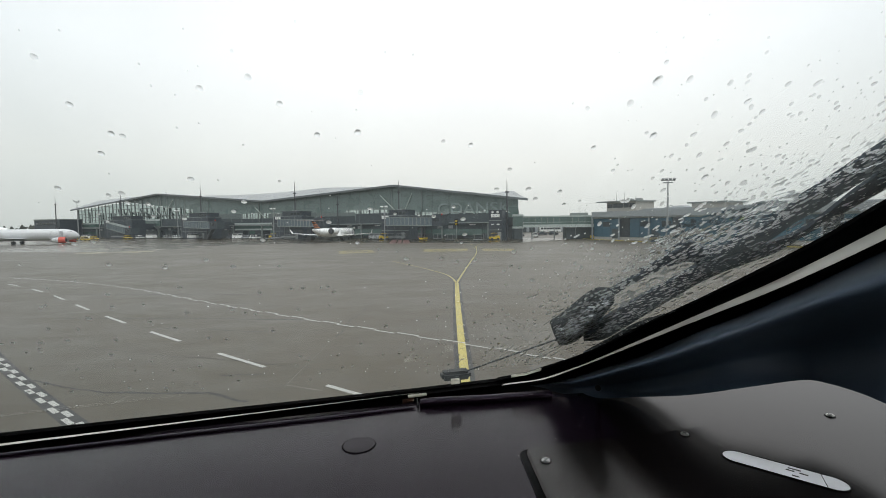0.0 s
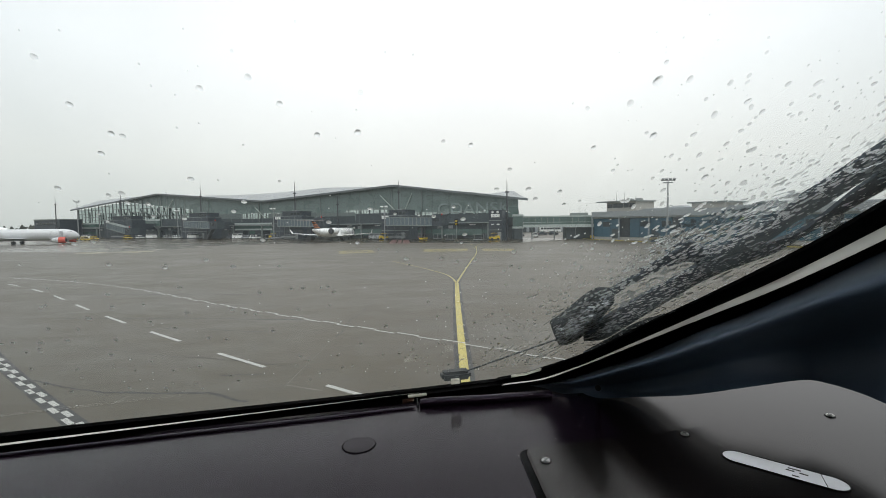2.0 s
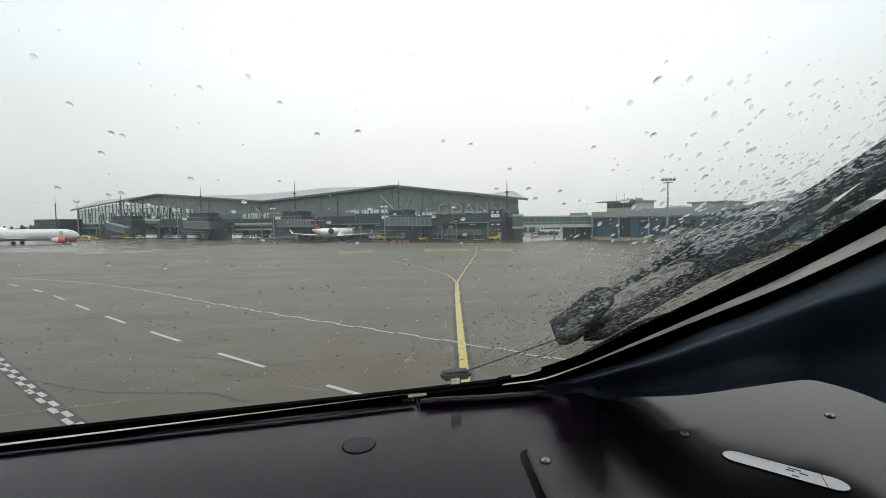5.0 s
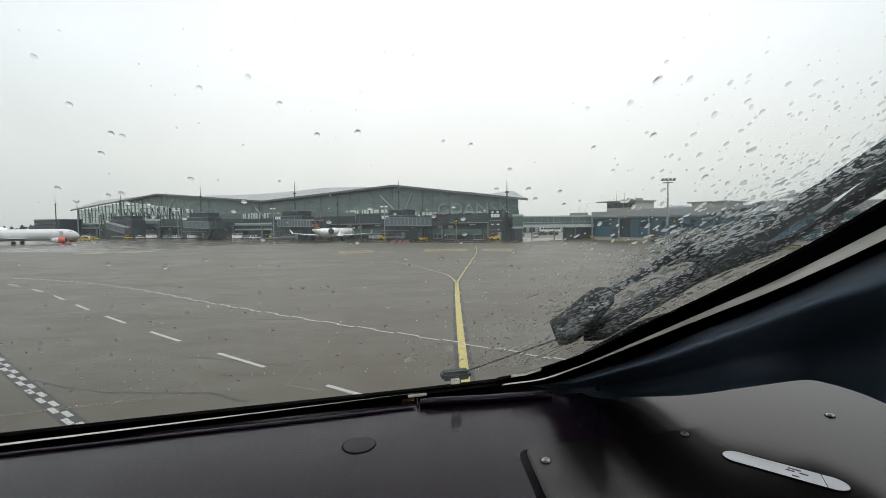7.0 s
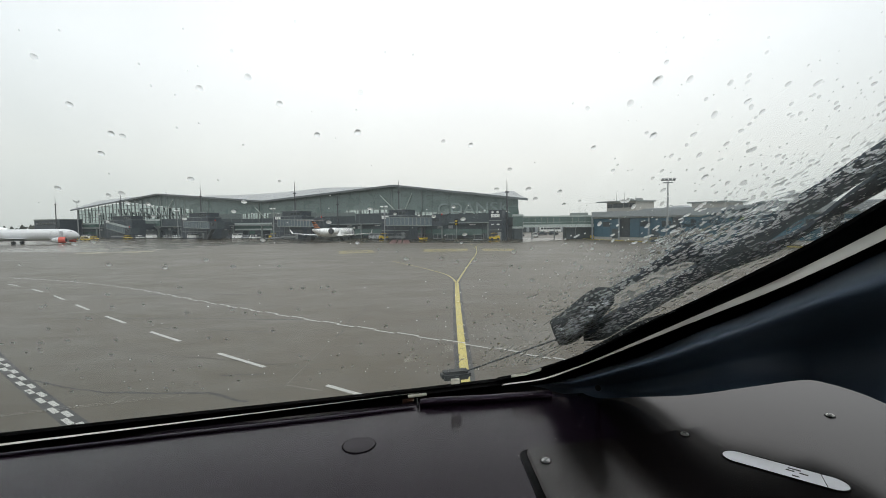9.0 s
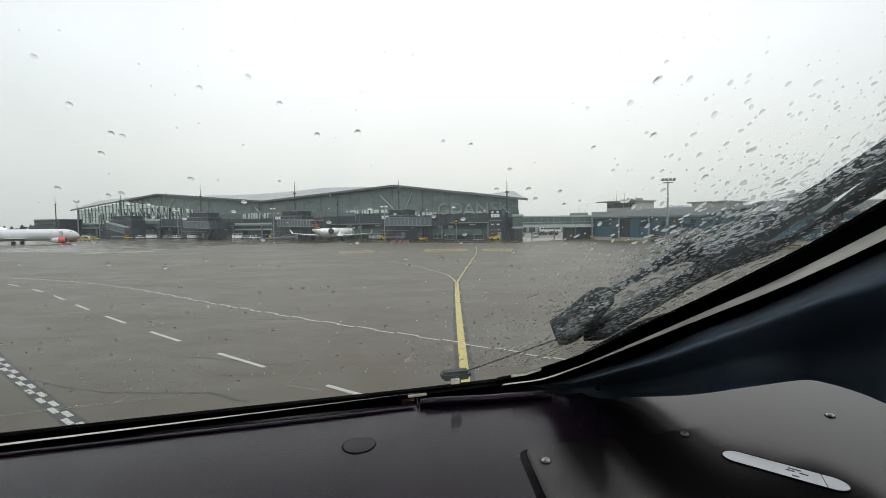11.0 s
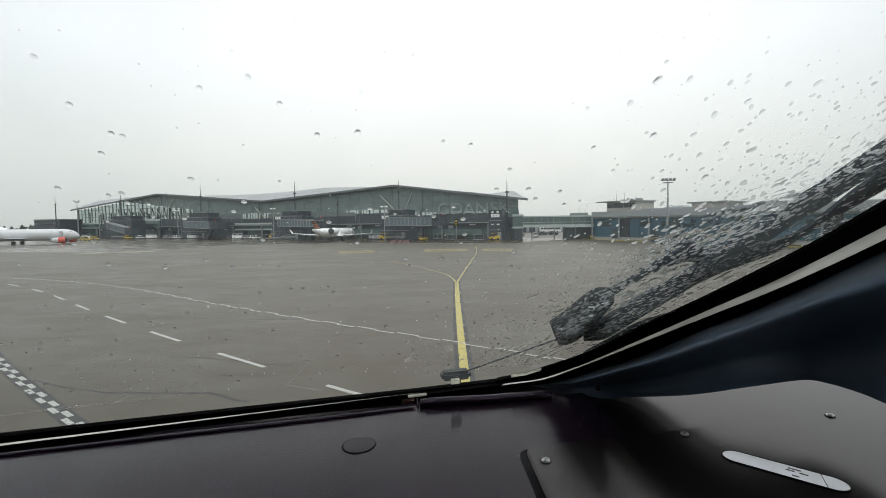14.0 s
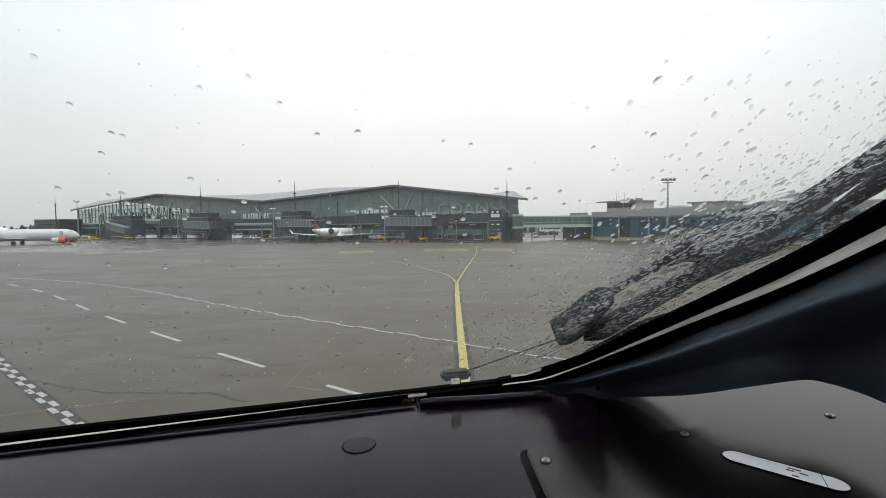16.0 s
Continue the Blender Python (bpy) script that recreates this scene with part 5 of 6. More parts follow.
bus((57, 236), 4, "white apron bus beyond the walkway bridge")
bus((71, 237), 4, "white apron bus beyond the walkway bridge")
for at, rz in (((-60, 153), 20), ((-52.5, 150.5), -30), ((-46, 158), 70), ((-66, 160), 10), ((9.5, 119), 15), ((2.0, 124), -30), ((-1.5, 130.5), 60)):
    cart(at, rz, "grey covered baggage cart at the terminal")

# covered passenger walkway ramp beside the old terminal
ramp = thing("covered_ramp", "pale mobile boarding ramp with hooped canopy", "boarding ramp", Matrix.Translation((38.0, 71.2, 0)) @ pose(0, 0, 0, 0, 0, 12))
part("deck", Geo().bar((-3.2, 0, 0.42), (3.0, 0, 1.95), 1.9, 0.25), SIGN_WHITE, ramp)
for i in range(6):
    x, z = -2.9 + 1.15 * i, 0.55 + 0.28 * i
    hoop = Geo()
    pts = [(x, 0.95 * math.cos(a), z + 1.5 * math.sin(a)) for a in (math.pi * k / 8 for k in range(9))]
    for a, b in zip(pts, pts[1:]):
        hoop.tube(a, b, 0.05, n=6)
    part("hoop", hoop, SIGN_WHITE, ramp)
rings = []
for i in range(6):
    x, z = -2.9 + 1.15 * i, 0.55 + 0.28 * i
    rings.append([(x, 0.92 * math.cos(a), z + 1.45 * math.sin(a)) for a in (math.pi * k / 8 for k in range(9))])
part("canopy", Geo().loft(rings, caps=False, closed=False), BROWN_CANVAS, ramp)
part("chassis", Geo().box((0, 0, 0.55), (5.8, 1.6, 0.35)), DARK_METAL, ramp)
for x in (-2, 2):
    for y in (-0.8, 0.8):
        part("wheel", Geo().tube((x, y - 0.12, 0.38), (x, y + 0.12, 0.38), 0.38, n=12), TYRE, ramp)
# ground unit beside the left mast
gpu = thing("ground_power_unit", "white trailer unit standing by the light mast", "trailer", Matrix.Translation((-101, 47, 0)) @ pose(0, 0, 0, 0, 0, -40))
part("box", Geo().box((0, 0, 1.3), (3.6, 1.8, 1.5)), CAR_WHITE, gpu, bevel=0.1)
for x in (-1.2, 1.2):
    for y in (-0.8, 0.8):
        part("wheel", Geo().tube((x, y - 0.1, 0.35), (x, y + 0.1, 0.35), 0.35, n=12), TYRE, gpu)

# ---- far things across the field ----
tower = thing("control_tower", "round control tower with red-brown shaft and white head", "tower", Matrix.Translation((-540, 408, 0)))
part("shaft", Geo().tube((0, 0, 0), (0, 0, 27), 5.4, 5.0, 20), CREAM, tower)
for i in range(6):
    a = 2 * math.pi * i / 6
    part("shaft_panel", Geo().box((5.3 * math.cos(a), 5.3 * math.sin(a), 13.5), (0.6, 3.2, 27), math.degrees(a)), BROWN_BRICK, tower)
part("gallery", Geo().tube((0, 0, 27), (0, 0, 30), 5.6, 8.0, 20), BROWN_BRICK, tower)
part("cab", Geo().tube((0, 0, 30), (0, 0, 34.5), 7.6, 8.4, 20), DARK_GLASS, tower)
part("cap", Geo().loft([[(r * math.cos(a), r * math.sin(a), z) for a in (2 * math.pi * i / 20 for i in range(20))] for r, z in ((8.8, 34.5), (8.8, 36), (6.5, 38.6), (2, 39.8))]), SIGN_WHITE, tower, smooth=True)
hall = thing("tower_annex", "low red-brown service building at the tower's foot", "building", Matrix.Translation((-548, 402, 0)))
part("wall", Geo().box((0, 0, 2.2), (70, 14, 4.4)), BROWN_BRICK, hall)
part("roof", Geo().box((0, 0, 4.6), (72, 16, 0.5)), GREY_BAND, hall)
radar = thing("radar_mast", "red and white chequered radar cabin on a short column", "radar", Matrix.Translation((-640, 330, 0)))
part("column", Geo().tube((0, 0, 0), (0, 0, 8), 1.2, n=10), SIGN_WHITE, radar)
part("cabin", Geo().tube((0, 0, 8), (0, 0, 14), 3.0, n=8), ENGINE_RED, radar)
part("cabin_band", Geo().tube((0, 0, 10), (0, 0, 12), 3.1, n=8), SIGN_WHITE, radar)
lamps = thing("runway_lamps", "row of small lit runway edge lamps", "lamps")
for i in range(16):
    part("lamp", Geo().tube((-150 - 22 * i, -92 + 8.5 * i, 0), (-150 - 22 * i, -92 + 8.5 * i, 0.35), 0.16, 0.1, 8), SIGN_WHITE, lamps)

woods = Geo()
wr = random.Random(3)
for i in range(2600):
    a = radians(wr.uniform(-70, 175))
    dist = wr.uniform(1150, 1350)
    x, y = math.cos(a) * dist, math.sin(a) * dist
    h = wr.uniform(6, 15) * (0.6 + 0.5 * math.sin(a * 9) ** 2)
    w = wr.uniform(4, 9)
    k = [(x + w * math.cos(b) * wr.uniform(0.6, 1), y + w * math.sin(b) * wr.uniform(0.6, 1)) for b in (0, 1.57, 3.14, 4.71)]
    woods.loft([[(px, py, 0) for px, py in k], [(px, py, h * 0.6) for px, py in k], [(x + (px - x) * 0.3, y + (py - y) * 0.3, h) for px, py in k]])
solid("far_woods", woods, TREE_FAR, "dark bare winter woods along the far horizon", "woods", kind="stuff")

# ---- cockpit ----
# window plane: corner at the sill, a along the sill to the other side, b up the slope, n into the cockpit
WC = EYE + Vector((0.1036, 0.4628, -0.170))
WA, WB, WN = Vector((-0.9759, -0.2183, 0)), Vector((0.1595, -0.7130, 0.6828)), Vector((0.1491, -0.6663, -0.7306))
DECK = 4.23


def wp(a, b, off=0.0):
    return WC + WA * a + WB * b + WN * off


def band(p, q, o0, o1):
    """A solid strip of the window surround between two lines in the window plane."""
    rings = []
    for (a0, b0), (a1, b1) in zip(p, q):
        rings.append([wp(a0, b0, o0), wp(a1, b1, o0), wp(a1, b1, o1), wp(a0, b0, o1)])
    return Geo().loft(rings)


def sheet(p, q, off):
    """A thin bead of sealant that lets daylight through from outside."""
    return Geo().loft([[wp(*x, off), wp(*y, off)] for x, y in zip(p, q)], caps=False, closed=False)


def smooth_line(points, n=6):
    return [(p.x, p.y) for p in curve_through(points, n)]


cockpit = thing("airliner_cockpit", "dark airliner cockpit front with wet sloping windshield", "cockpit", TILT)
GLASS_EDGE = smooth_line([(0.95, -0.075), (0.485, -0.062), (0.311, -0.056), (0.135, -0.050), (0.030, -0.048), (-0.030, -0.040), (-0.085, -0.005), (-0.128, 0.038), (-0.166, 0.078), (-0.200, 0.114), (-0.229, 0.150), (-0.256, 0.192), (-0.335, 0.325), (-0.39, 0.50)])
pane_out = GLASS_EDGE + [(0.95, 0.50)]
pg = Geo()
npn = len(pane_out)
pg.add([wp(a, b, -0.0125) for a, b in pane_out] + [wp(a, b, -0.014) for a, b in pane_out],
       [tuple(range(npn)), tuple(range(npn, 2 * npn))[::-1]] + [(i, (i + 1) % npn, npn + (i + 1) % npn, npn + i) for i in range(npn)])
pane = part("windshield", pg, PANE, cockpit, "rain-spotted windshield glass")
pane.visible_shadow = False
mist = part("haze_film", Geo().add([wp(a, b, -0.0144) for a, b in pane_out], [tuple(range(npn))]), FILM, pane, "thin rain film that lays a pale haze over the view")
mist.visible_shadow = False

# right surround, outwards from the glass: rubber, pale sealant, rubber
L_GL = smooth_line([(0.054, 0.014), (0.046, 0.016), (0.026, 0.020), (0.008, 0.031), (-0.033, 0.060), (-0.068, 0.108), (-0.1018, 0.1486), (-0.1296, 0.1862), (-0.153, 0.2211), (-0.170, 0.2600), (-0.204, 0.330)])
L_PU = smooth_line([(0.050, 0.002), (0.037, 0.004), (0.006, 0.006), (-0.018, 0.021), (-0.041, 0.041), (-0.081, 0.085), (-0.117, 0.126), (-0.149, 0.162), (-0.175, 0.198), (-0.199, 0.238), (-0.237, 0.306)])
L_PL = smooth_line([(0.048, -0.004), (0.035, -0.002), (0.002, 0.001), (-0.020, 0.014), (-0.044, 0.035), (-0.087, 0.076), (-0.126, 0.113), (-0.162, 0.146), (-0.192, 0.180), (-0.220, 0.220), (-0.262, 0.288)])
L_BL = smooth_line([(0.046, -0.014), (0.034, -0.010), (0.000, -0.011), (-0.0282, -0.0052), (-0.0553, 0.0104), (-0.1043, 0.0463), (-0.1421, 0.091), (-0.180, 0.126), (-0.209, 0.164), (-0.237, 0.205), (-0.290, 0.265)])
surround = part("inner_seal", band(L_GL, L_PU, -0.0014, 0.0015), RUBBER, cockpit, "black rubber windshield seal")
part("sealant_strip", sheet(L_PU, L_PL, 0.0008), PALE_SEAL, surround, "pale sealant strip")
part("outer_seal", band(L_PL, L_BL, -0.0014, 0.0020), RUBBER, surround)
# fin added in line with the seal, to block sky mirrored in the console
def toward_eye(ab, k):
    return EYE + (wp(*ab) - EYE) * k


BLOCKER = [(g[0] * 0.96 + p[0] * 0.04, g[1] * 0.96 + p[1] * 0.04) for g, p in zip(L_GL, L_PU)][18:39]
BLOCKER_IN = [(g[0] * 0.80 + p[0] * 0.20, g[1] * 0.80 + p[1] * 0.20) for g, p in zip(L_GL, L_PU)][18:39]
rings = []
for i, (g, p) in enumerate(zip(BLOCKER, BLOCKER_IN)):
    k = 0.997 - 0.062 * abs(math.sin(math.pi * i / 20)) ** 0.5
    rings.append([toward_eye(g, 0.998), toward_eye(p, 0.998), toward_eye(p, k), toward_eye(g, k)])
part("reflection_blocker", Geo().loft(rings), RUBBER, surround)
# sill surround
S_UP = [(0.95, 0.002), (0.627, 0.001), (0.485, 0.001), (0.357, 0.004), (0.136, 0.008), (0.052, 0.012)]
S_W0 = [(0.95, -0.038), (0.647, -0.0255), (0.492, -0.0155), (0.361, -0.0092), (0.135, 0.0030), (0.046, 0.0070)]
S_W1 = [(0.96, -0.047), (0.653, -0.0335), (0.496, -0.0225), (0.362, -0.0145), (0.134, 0.0010), (0.046, 0.0055)]
S_LO = [(0.98, -0.140), (0.668, -0.130), (0.505, -0.120), (0.369, -0.110), (0.132, -0.100), (0.031, -0.100)]
part("corner_gasket", band([(0.060, -0.015), (0.020, -0.016), (-0.020, -0.018), (-0.070, 0.0)], [(0.060, -0.12), (0.020, -0.12), (-0.020, -0.12), (-0.090, -0.10)], -0.006, -0.004), RUBBER, cockpit)
sill = part("sill_seal", band(S_UP, S_W0, -0.0014, 0.0015), RUBBER, cockpit, "black rubber sill seal")
part("sealant_strip", sheet(S_W0, S_W1, 0.0008), PALE_SEAL, sill, "thin pale sealant line")
part("ledge", band(S_W1, S_LO, -0.0014, 0.0015), RUBBER, sill)
part("sill_step", band([(0.134, 0.006), (0.050, 0.010)], [(0.130, -0.024), (0.042, -0.024)], 0.0015, 0.005), RUBBER, sill)
part("pale_tab", band([(0.146, 0.0085), (0.128, 0.0095)], [(0.145, 0.0055), (0.127, 0.0065)], 0.005, 0.007), PALE_SEAL, sill, "short pale tab")
part("pale_edge", band([(0.0427, 0.0248), (0.0281, 0.0263), (0.0139, 0.0351)], [(0.0413, 0.0198), (0.0265, 0.0213), (0.0123, 0.0302)], 0.0018, 0.0024), PALE_SEAL, sill, "short pale inner edge")
part("pale_clip", band([(0.1068, 0.0339), (0.0984, 0.0333)], [(0.1053, 0.0251), (0.0967, 0.0244)], 0.0035, 0.0055), PALE_SEAL, sill, "small pale clip")
part("amber_tab", band([(0.150, -0.004), (0.139, -0.003)], [(0.150, -0.008), (0.139, -0.007)], 0.004, 0.007), AMBER, sill)

# glareshield deck
deck_edge = [(-1.0, 0.175), (-0.335, 0.330), (-0.229, 0.362), (-0.026, 0.408), (0.094, 0.422), (0.14, 0.425)]
shield = Geo()
front = curve_through(deck_edge, 5)
rows = []
for p in front:
    rows.append([(p[0], p[1] + 0.030, DECK - 0.050), (p[0], p[1] + 0.012, DECK - 0.010), (p[0], p[1] + 0.004, DECK - 0.002), (p[0], p[1] - 0.010, DECK),
                 (p[0] * 0.98, 0.15, DECK), (p[0] * 0.96, -0.12, DECK - 0.002), (p[0] * 0.96, -0.15, DECK - 0.02), (p[0] * 0.96, -0.15, DECK - 0.06)])
shield.loft(rows)
deck = part("glareshield", shield, DASH, cockpit, "matt black glareshield top", smooth=True)
part("front_lip", Geo().loft([[(p[0], p[1] + 0.030, DECK - 0.020), (p[0], p[1] + 0.010, DECK - 0.0075), (p[0], p[1] + 0.006, DECK - 0.012), (p[0], p[1] + 0.030, DECK - 0.04)] for p in front]), RUBBER, deck, smooth=True)
side = Geo().prism([(0.13, 0.425), (0.17, 0.43), (0.30, 0.445), (0.42, 0.46), (0.50, 0.47), (0.72, 0.30), (0.72, -0.15), (0.13, -0.15)], DECK - 0.05, DECK - 0.0005)
part("side_console", side, PLATE, cockpit, "grey-brown side console top")


# raised rims along the front of the glareshield, with the seam between its two mouldings
def rim_bar(points, r, z, name):
    pts = curve_through([(x, y, z) for x, y in points], 5)
    rg = []
    for i, p in enumerate(pts):
        e = 0.8 if i in (0, len(pts) - 1) else 1.0
        rg.append([(p.x, p.y + r * 1.3 * e * math.cos(a), p.z + r * e * math.sin(a)) for a in (2 * math.pi * k / 12 for k in range(12))])
    part(name, Geo().loft(rg), DASH, deck, smooth=True)


rim_bar([(-0.0235, 0.4013), (0.006, 0.4051), (0.038, 0.4077), (0.0708, 0.4129), (0.1015, 0.417)], 0.0048, DECK + 0.0015, "front_rim")
rim_bar([(-0.78, 0.219), (-0.50, 0.2845), (-0.3364, 0.3225), (-0.2247, 0.3490), (-0.0941, 0.3795), (-0.0606, 0.3888), (-0.0285, 0.3960)], 0.0022, DECK - 0.0002, "front_rim")
part("seam", Geo().box((-0.0262, 0.404, DECK + 0.001), (0.0012, 0.016, 0.004), 8), RUBBER, deck)


def disc(c, r, z0, z1, n=28):
    return Geo().prism([(c[0] + r * math.cos(t), c[1] + r * math.sin(t)) for t in (2 * math.pi * i / n for i in range(n))], z0, z1)


part("plug_groove", disc((-0.067, 0.3295), 0.0128, DECK - 0.001, DECK + 0.0003), RUBBER, deck)
part("plug_cap", disc((-0.067, 0.3295), 0.0120, DECK - 0.001, DECK + 0.0006), DASH, deck, "round plug cap")
plate_line = rounded([(0.0570, 0.3172), (0.0834, 0.3204), (0.1651, 0.3342), (0.2929, 0.3693), (0.4037, 0.3965), (0.60, 0.33), (0.60, 0.10), (0.067, 0.10)], 0.017)
plate = part("cover_plate", Geo().prism(plate_line, DECK - 0.002, DECK + 0.004), PLATE, cockpit, "raised cover plate with screws", smooth=False, bevel=0.0014)
part("edge_gasket", Geo().prism([(x + (0.002 if x > 0.3 else -0.0046 if y < 0.315 else -0.003), y + 0.0009) for x, y in plate_line], DECK - 0.002, DECK + 0.0008), RUBBER, plate)
for x, y in ((0.0683, 0.2955), (0.1825, 0.3295), (0.3175, 0.3565)):
    head = part("screw", disc((x, y), 0.0029, DECK + 0.003, DECK + 0.0056, 18), STEEL, plate, "steel cross-head screw", bevel=0.0007)
    part("recess", disc((x, y), 0.0038, DECK + 0.003, DECK + 0.0044, 18), RUBBER, plate)
    for rz in (20, 110):
        part("slot", Geo().box((x, y, DECK + 0.0056), (0.0030, 0.0008, 0.0004), rz), INK, head)


def capsule(p0, p1, r, n=10):
    p0, p1 = Vector(p0), Vector(p1)
    base = math.atan2((p1 - p0).y, (p1 - p0).x)
    pts = [(p1.x + r * math.cos(base - math.pi / 2 + math.pi * i / n), p1.y + r * math.sin(base - math.pi / 2 + math.pi * i / n)) for i in range(n + 1)]
    return pts + [(p0.x + r * math.cos(base + math.pi / 2 + math.pi * i / n), p0.y + r * math.sin(base + math.pi / 2 + math.pi * i / n)) for i in range(n + 1)]


SL0, SL1 = (0.2005, 0.2965), (0.2385, 0.2645)
rim = Geo().loft([[(x, y, z) for x, y in capsule(SL0, SL1, r)] for r, z in ((0.0090, DECK + 0.0038), (0.0089, DECK + 0.0046), (0.0085, DECK + 0.0047), (0.0083, DECK + 0.0040))], caps=False)
part("slot_rim", rim, RUBBER, plate)
part("placard", Geo().prism(capsule(SL0, SL1, 0.0083), DECK + 0.003, DECK + 0.0042), PLACARD, plate, "white placard with unreadable print")
dv = (Vector(SL1) - Vector(SL0)).normalized()
sv = Vector((-dv.y, dv.x))
ang = math.degrees(math.atan2(dv.y, dv.x))
for s, q, w in ((0.031, 0.0045, 0.009), (0.029, 0.0015, 0.006), (0.036, 0.001, 0.006), (0.032, -0.0045, 0.005)):
    c = Vector(SL0) + dv * s + sv * q
    part("print_bar", Geo().box((c.x, c.y, DECK + 0.0043), (w * 0.75, 0.0012, 0.0003), ang), INK, plate)
c = Vector(SL0) + dv * 0.046
part("fold_line", Geo().box((c.x, c.y, DECK + 0.0043), (0.0004, 0.016, 0.0003), ang + 12), INK, plate)
for x, y in ((0.052, 0.31), (0.085, 0.334), (0.11, 0.355), (0.118, 0.37)):
    part("paint_chip", disc((x, y), 0.0004, DECK, DECK + 0.0004, 6), GALV, deck)

# padded trim between the window surround and the console
top_line = L_BL[10:]
bot = curve_through([(0.0930, 0.4156, -0.1615), (0.1013, 0.3671, -0.1479), (0.1035, 0.3283, -0.1360), (0.1433, 0.3214, -0.1326),
                     (0.1845, 0.3239, -0.1326), (0.2374, 0.3373, -0.1326), (0.2883, 0.3496, -0.1326), (0.3021, 0.3409, -0.1326), (0.3083, 0.3206, -0.1326), (0.3079, 0.3022, -0.1326)], 5)
K = 80
rows = []
for i in range(K + 1):
    s = i / K
    p = top_line[min(len(top_line) - 1, round(s * (len(top_line) - 1)))]
    f = s * (len(top_line) - 1)
    j = min(int(f), len(top_line) - 2)
    w = f - j
    ab = (top_line[j][0] * (1 - w) + top_line[j + 1][0] * w, top_line[j][1] * (1 - w) + top_line[j + 1][1] * w)
    P = wp(*ab, 0.0005)
    g = s * (len(bot) - 1)
    j = min(int(g), len(bot) - 2)
    w = g - j
    Q = EYE + bot[j].lerp(bot[j + 1], w)
    foot = min(1.0, max(0.0, (s - 0.28) / 0.27))
    foot = foot * foot * (3 - 2 * foot)          # the trim stands clear of the console beyond the corner
    Q = EYE + (Q - EYE) * (foot + (1 - foot) / 0.785)
    rp, rq = P - EYE, Q - EYE
    lip = 0.15 + 0.07 * s                       # how far down the ridge reaches
    depth = rp.length
    swell_in = min(1.0, s / 0.5)
    prot = 0.185 * (0.15 + 0.85 * swell_in * swell_in * (3 - 2 * swell_in))

    def at_ray(f, dist):
        return EYE + rp.normalized().lerp(rq.normalized(), f).normalized() * dist
    row = []
    for k in range(49):                         # a soft swelling below the glass that runs out into the flat lower panel
        f = k / 48
        if f < lip:
            swell = math.sin(math.pi / 2 * f / lip)
        else:
            k2, k3 = min(1.0, (f - lip) / (2.4 * lip)), (f - lip) / (1 - lip)
            swell = 1 - 0.25 * (1 - math.cos(math.pi * k2)) - 0.5 * k3 * k3 * (3 - 2 * k3)
        row.append(at_ray(f, depth * (1 - f) + rq.length * f - prot * depth * swell))
    back_pts = [Q + Vector((0.004, 0.006, 0.003)), P.lerp(Q, 0.5) + Vector((0.02, 0.03, 0.003)), P + Vector((0.008, 0.008, 0.002))]
    rows.append(row + back_pts)
post = Geo().loft([[wp(a0, b0, -0.004), wp(a1, b1, -0.004), wp(a1, b1, 0.028), wp(a0, b0, 0.028)] for (a0, b0), (a1, b1) in
                   (((-0.170, 0.275), (-0.330, 0.265)), ((-0.200, 0.335), (-0.385, 0.330)), ((-0.245, 0.420), (-0.455, 0.415)), ((-0.285, 0.500), (-0.520, 0.500)))])
part("window_post", post, TRIM, cockpit, "dark window post between windshield and side window", smooth=True)
trim = part("side_trim", Geo().loft(rows), TRIM, cockpit, "blue-grey moulded window trim", smooth=True)
part("trim_plug", Geo().tube(EYE + Vector((0.1340, 0.3808, -0.1483)), EYE + Vector((0.1464, 0.4162, -0.1621)), 0.0026, n=12), RUBBER, trim)

# shell round the cockpit, with the side window open to daylight
lin = Geo()
lin.box((-0.25, -0.75, 5.02), (2.2, 1.75, 0.06))                        # ceiling
lin.box((-0.25, -1.60, 4.2), (2.2, 0.06, 1.7))                          # rear bulkhead
lin.box((-0.25, -0.70, 3.50), (2.2, 1.9, 0.06))                         # floor
lin.box((-1.32, -0.65, 3.85), (0.06, 1.9, 0.75))                        # far side wall below its window
lin.box((-1.32, -1.25, 4.6), (0.06, 0.7, 0.85))
lin.box((0.82, -0.65, 3.85), (0.06, 1.9, 0.75))                         # near side wall below the window
lin.box((0.82, -1.25, 4.6), (0.06, 0.7, 0.85))                          # behind the side window
lin.box((-0.25, 0.24, 3.80), (2.2, 0.06, 0.66))                         # instrument panel back
part("lining", lin, LINING, cockpit, "dark cabin lining")
# unseen wall added below the ledge, so no outside brightness leaks into the pane's reflection
foot = Geo().loft([[wp(*p, 0.0), wp(*p, 0.0) + Vector((0, 0.02, 0)), wp(*p, 0.0) + Vector((0, 0.02, -0.62)), wp(*p, 0.0) + Vector((0, 0, -0.62))] for p in S_LO + [(-0.2, -0.10), (-0.7, -0.06)]])
part("leak_blocker", foot, RUBBER, cockpit)
hdr = band([(1.1, 0.50), (-0.37, 0.50)], [(1.1, 0.62), (-0.46, 0.62)], -0.02, 0.02)
part("window_header", hdr, LINING, cockpit)
hull = Geo()
rings = []
for y, k in ((-2.6, 0.98), (-1.6, 1.0), (-0.6, 1.0), (0.1, 0.93), (0.6, 0.82), (1.1, 0.62), (1.45, 0.36), (1.6, 0.08)):
    rings.append([(-0.2 + 1.15 * k * math.cos(a), y, 3.1 + 0.62 * k * math.sin(a)) for a in (2 * math.pi * i / 24 for i in range(24))])
hull.loft(rings)
part("nose_hull", hull, SKIN, cockpit, "white lower nose skin", smooth=True)
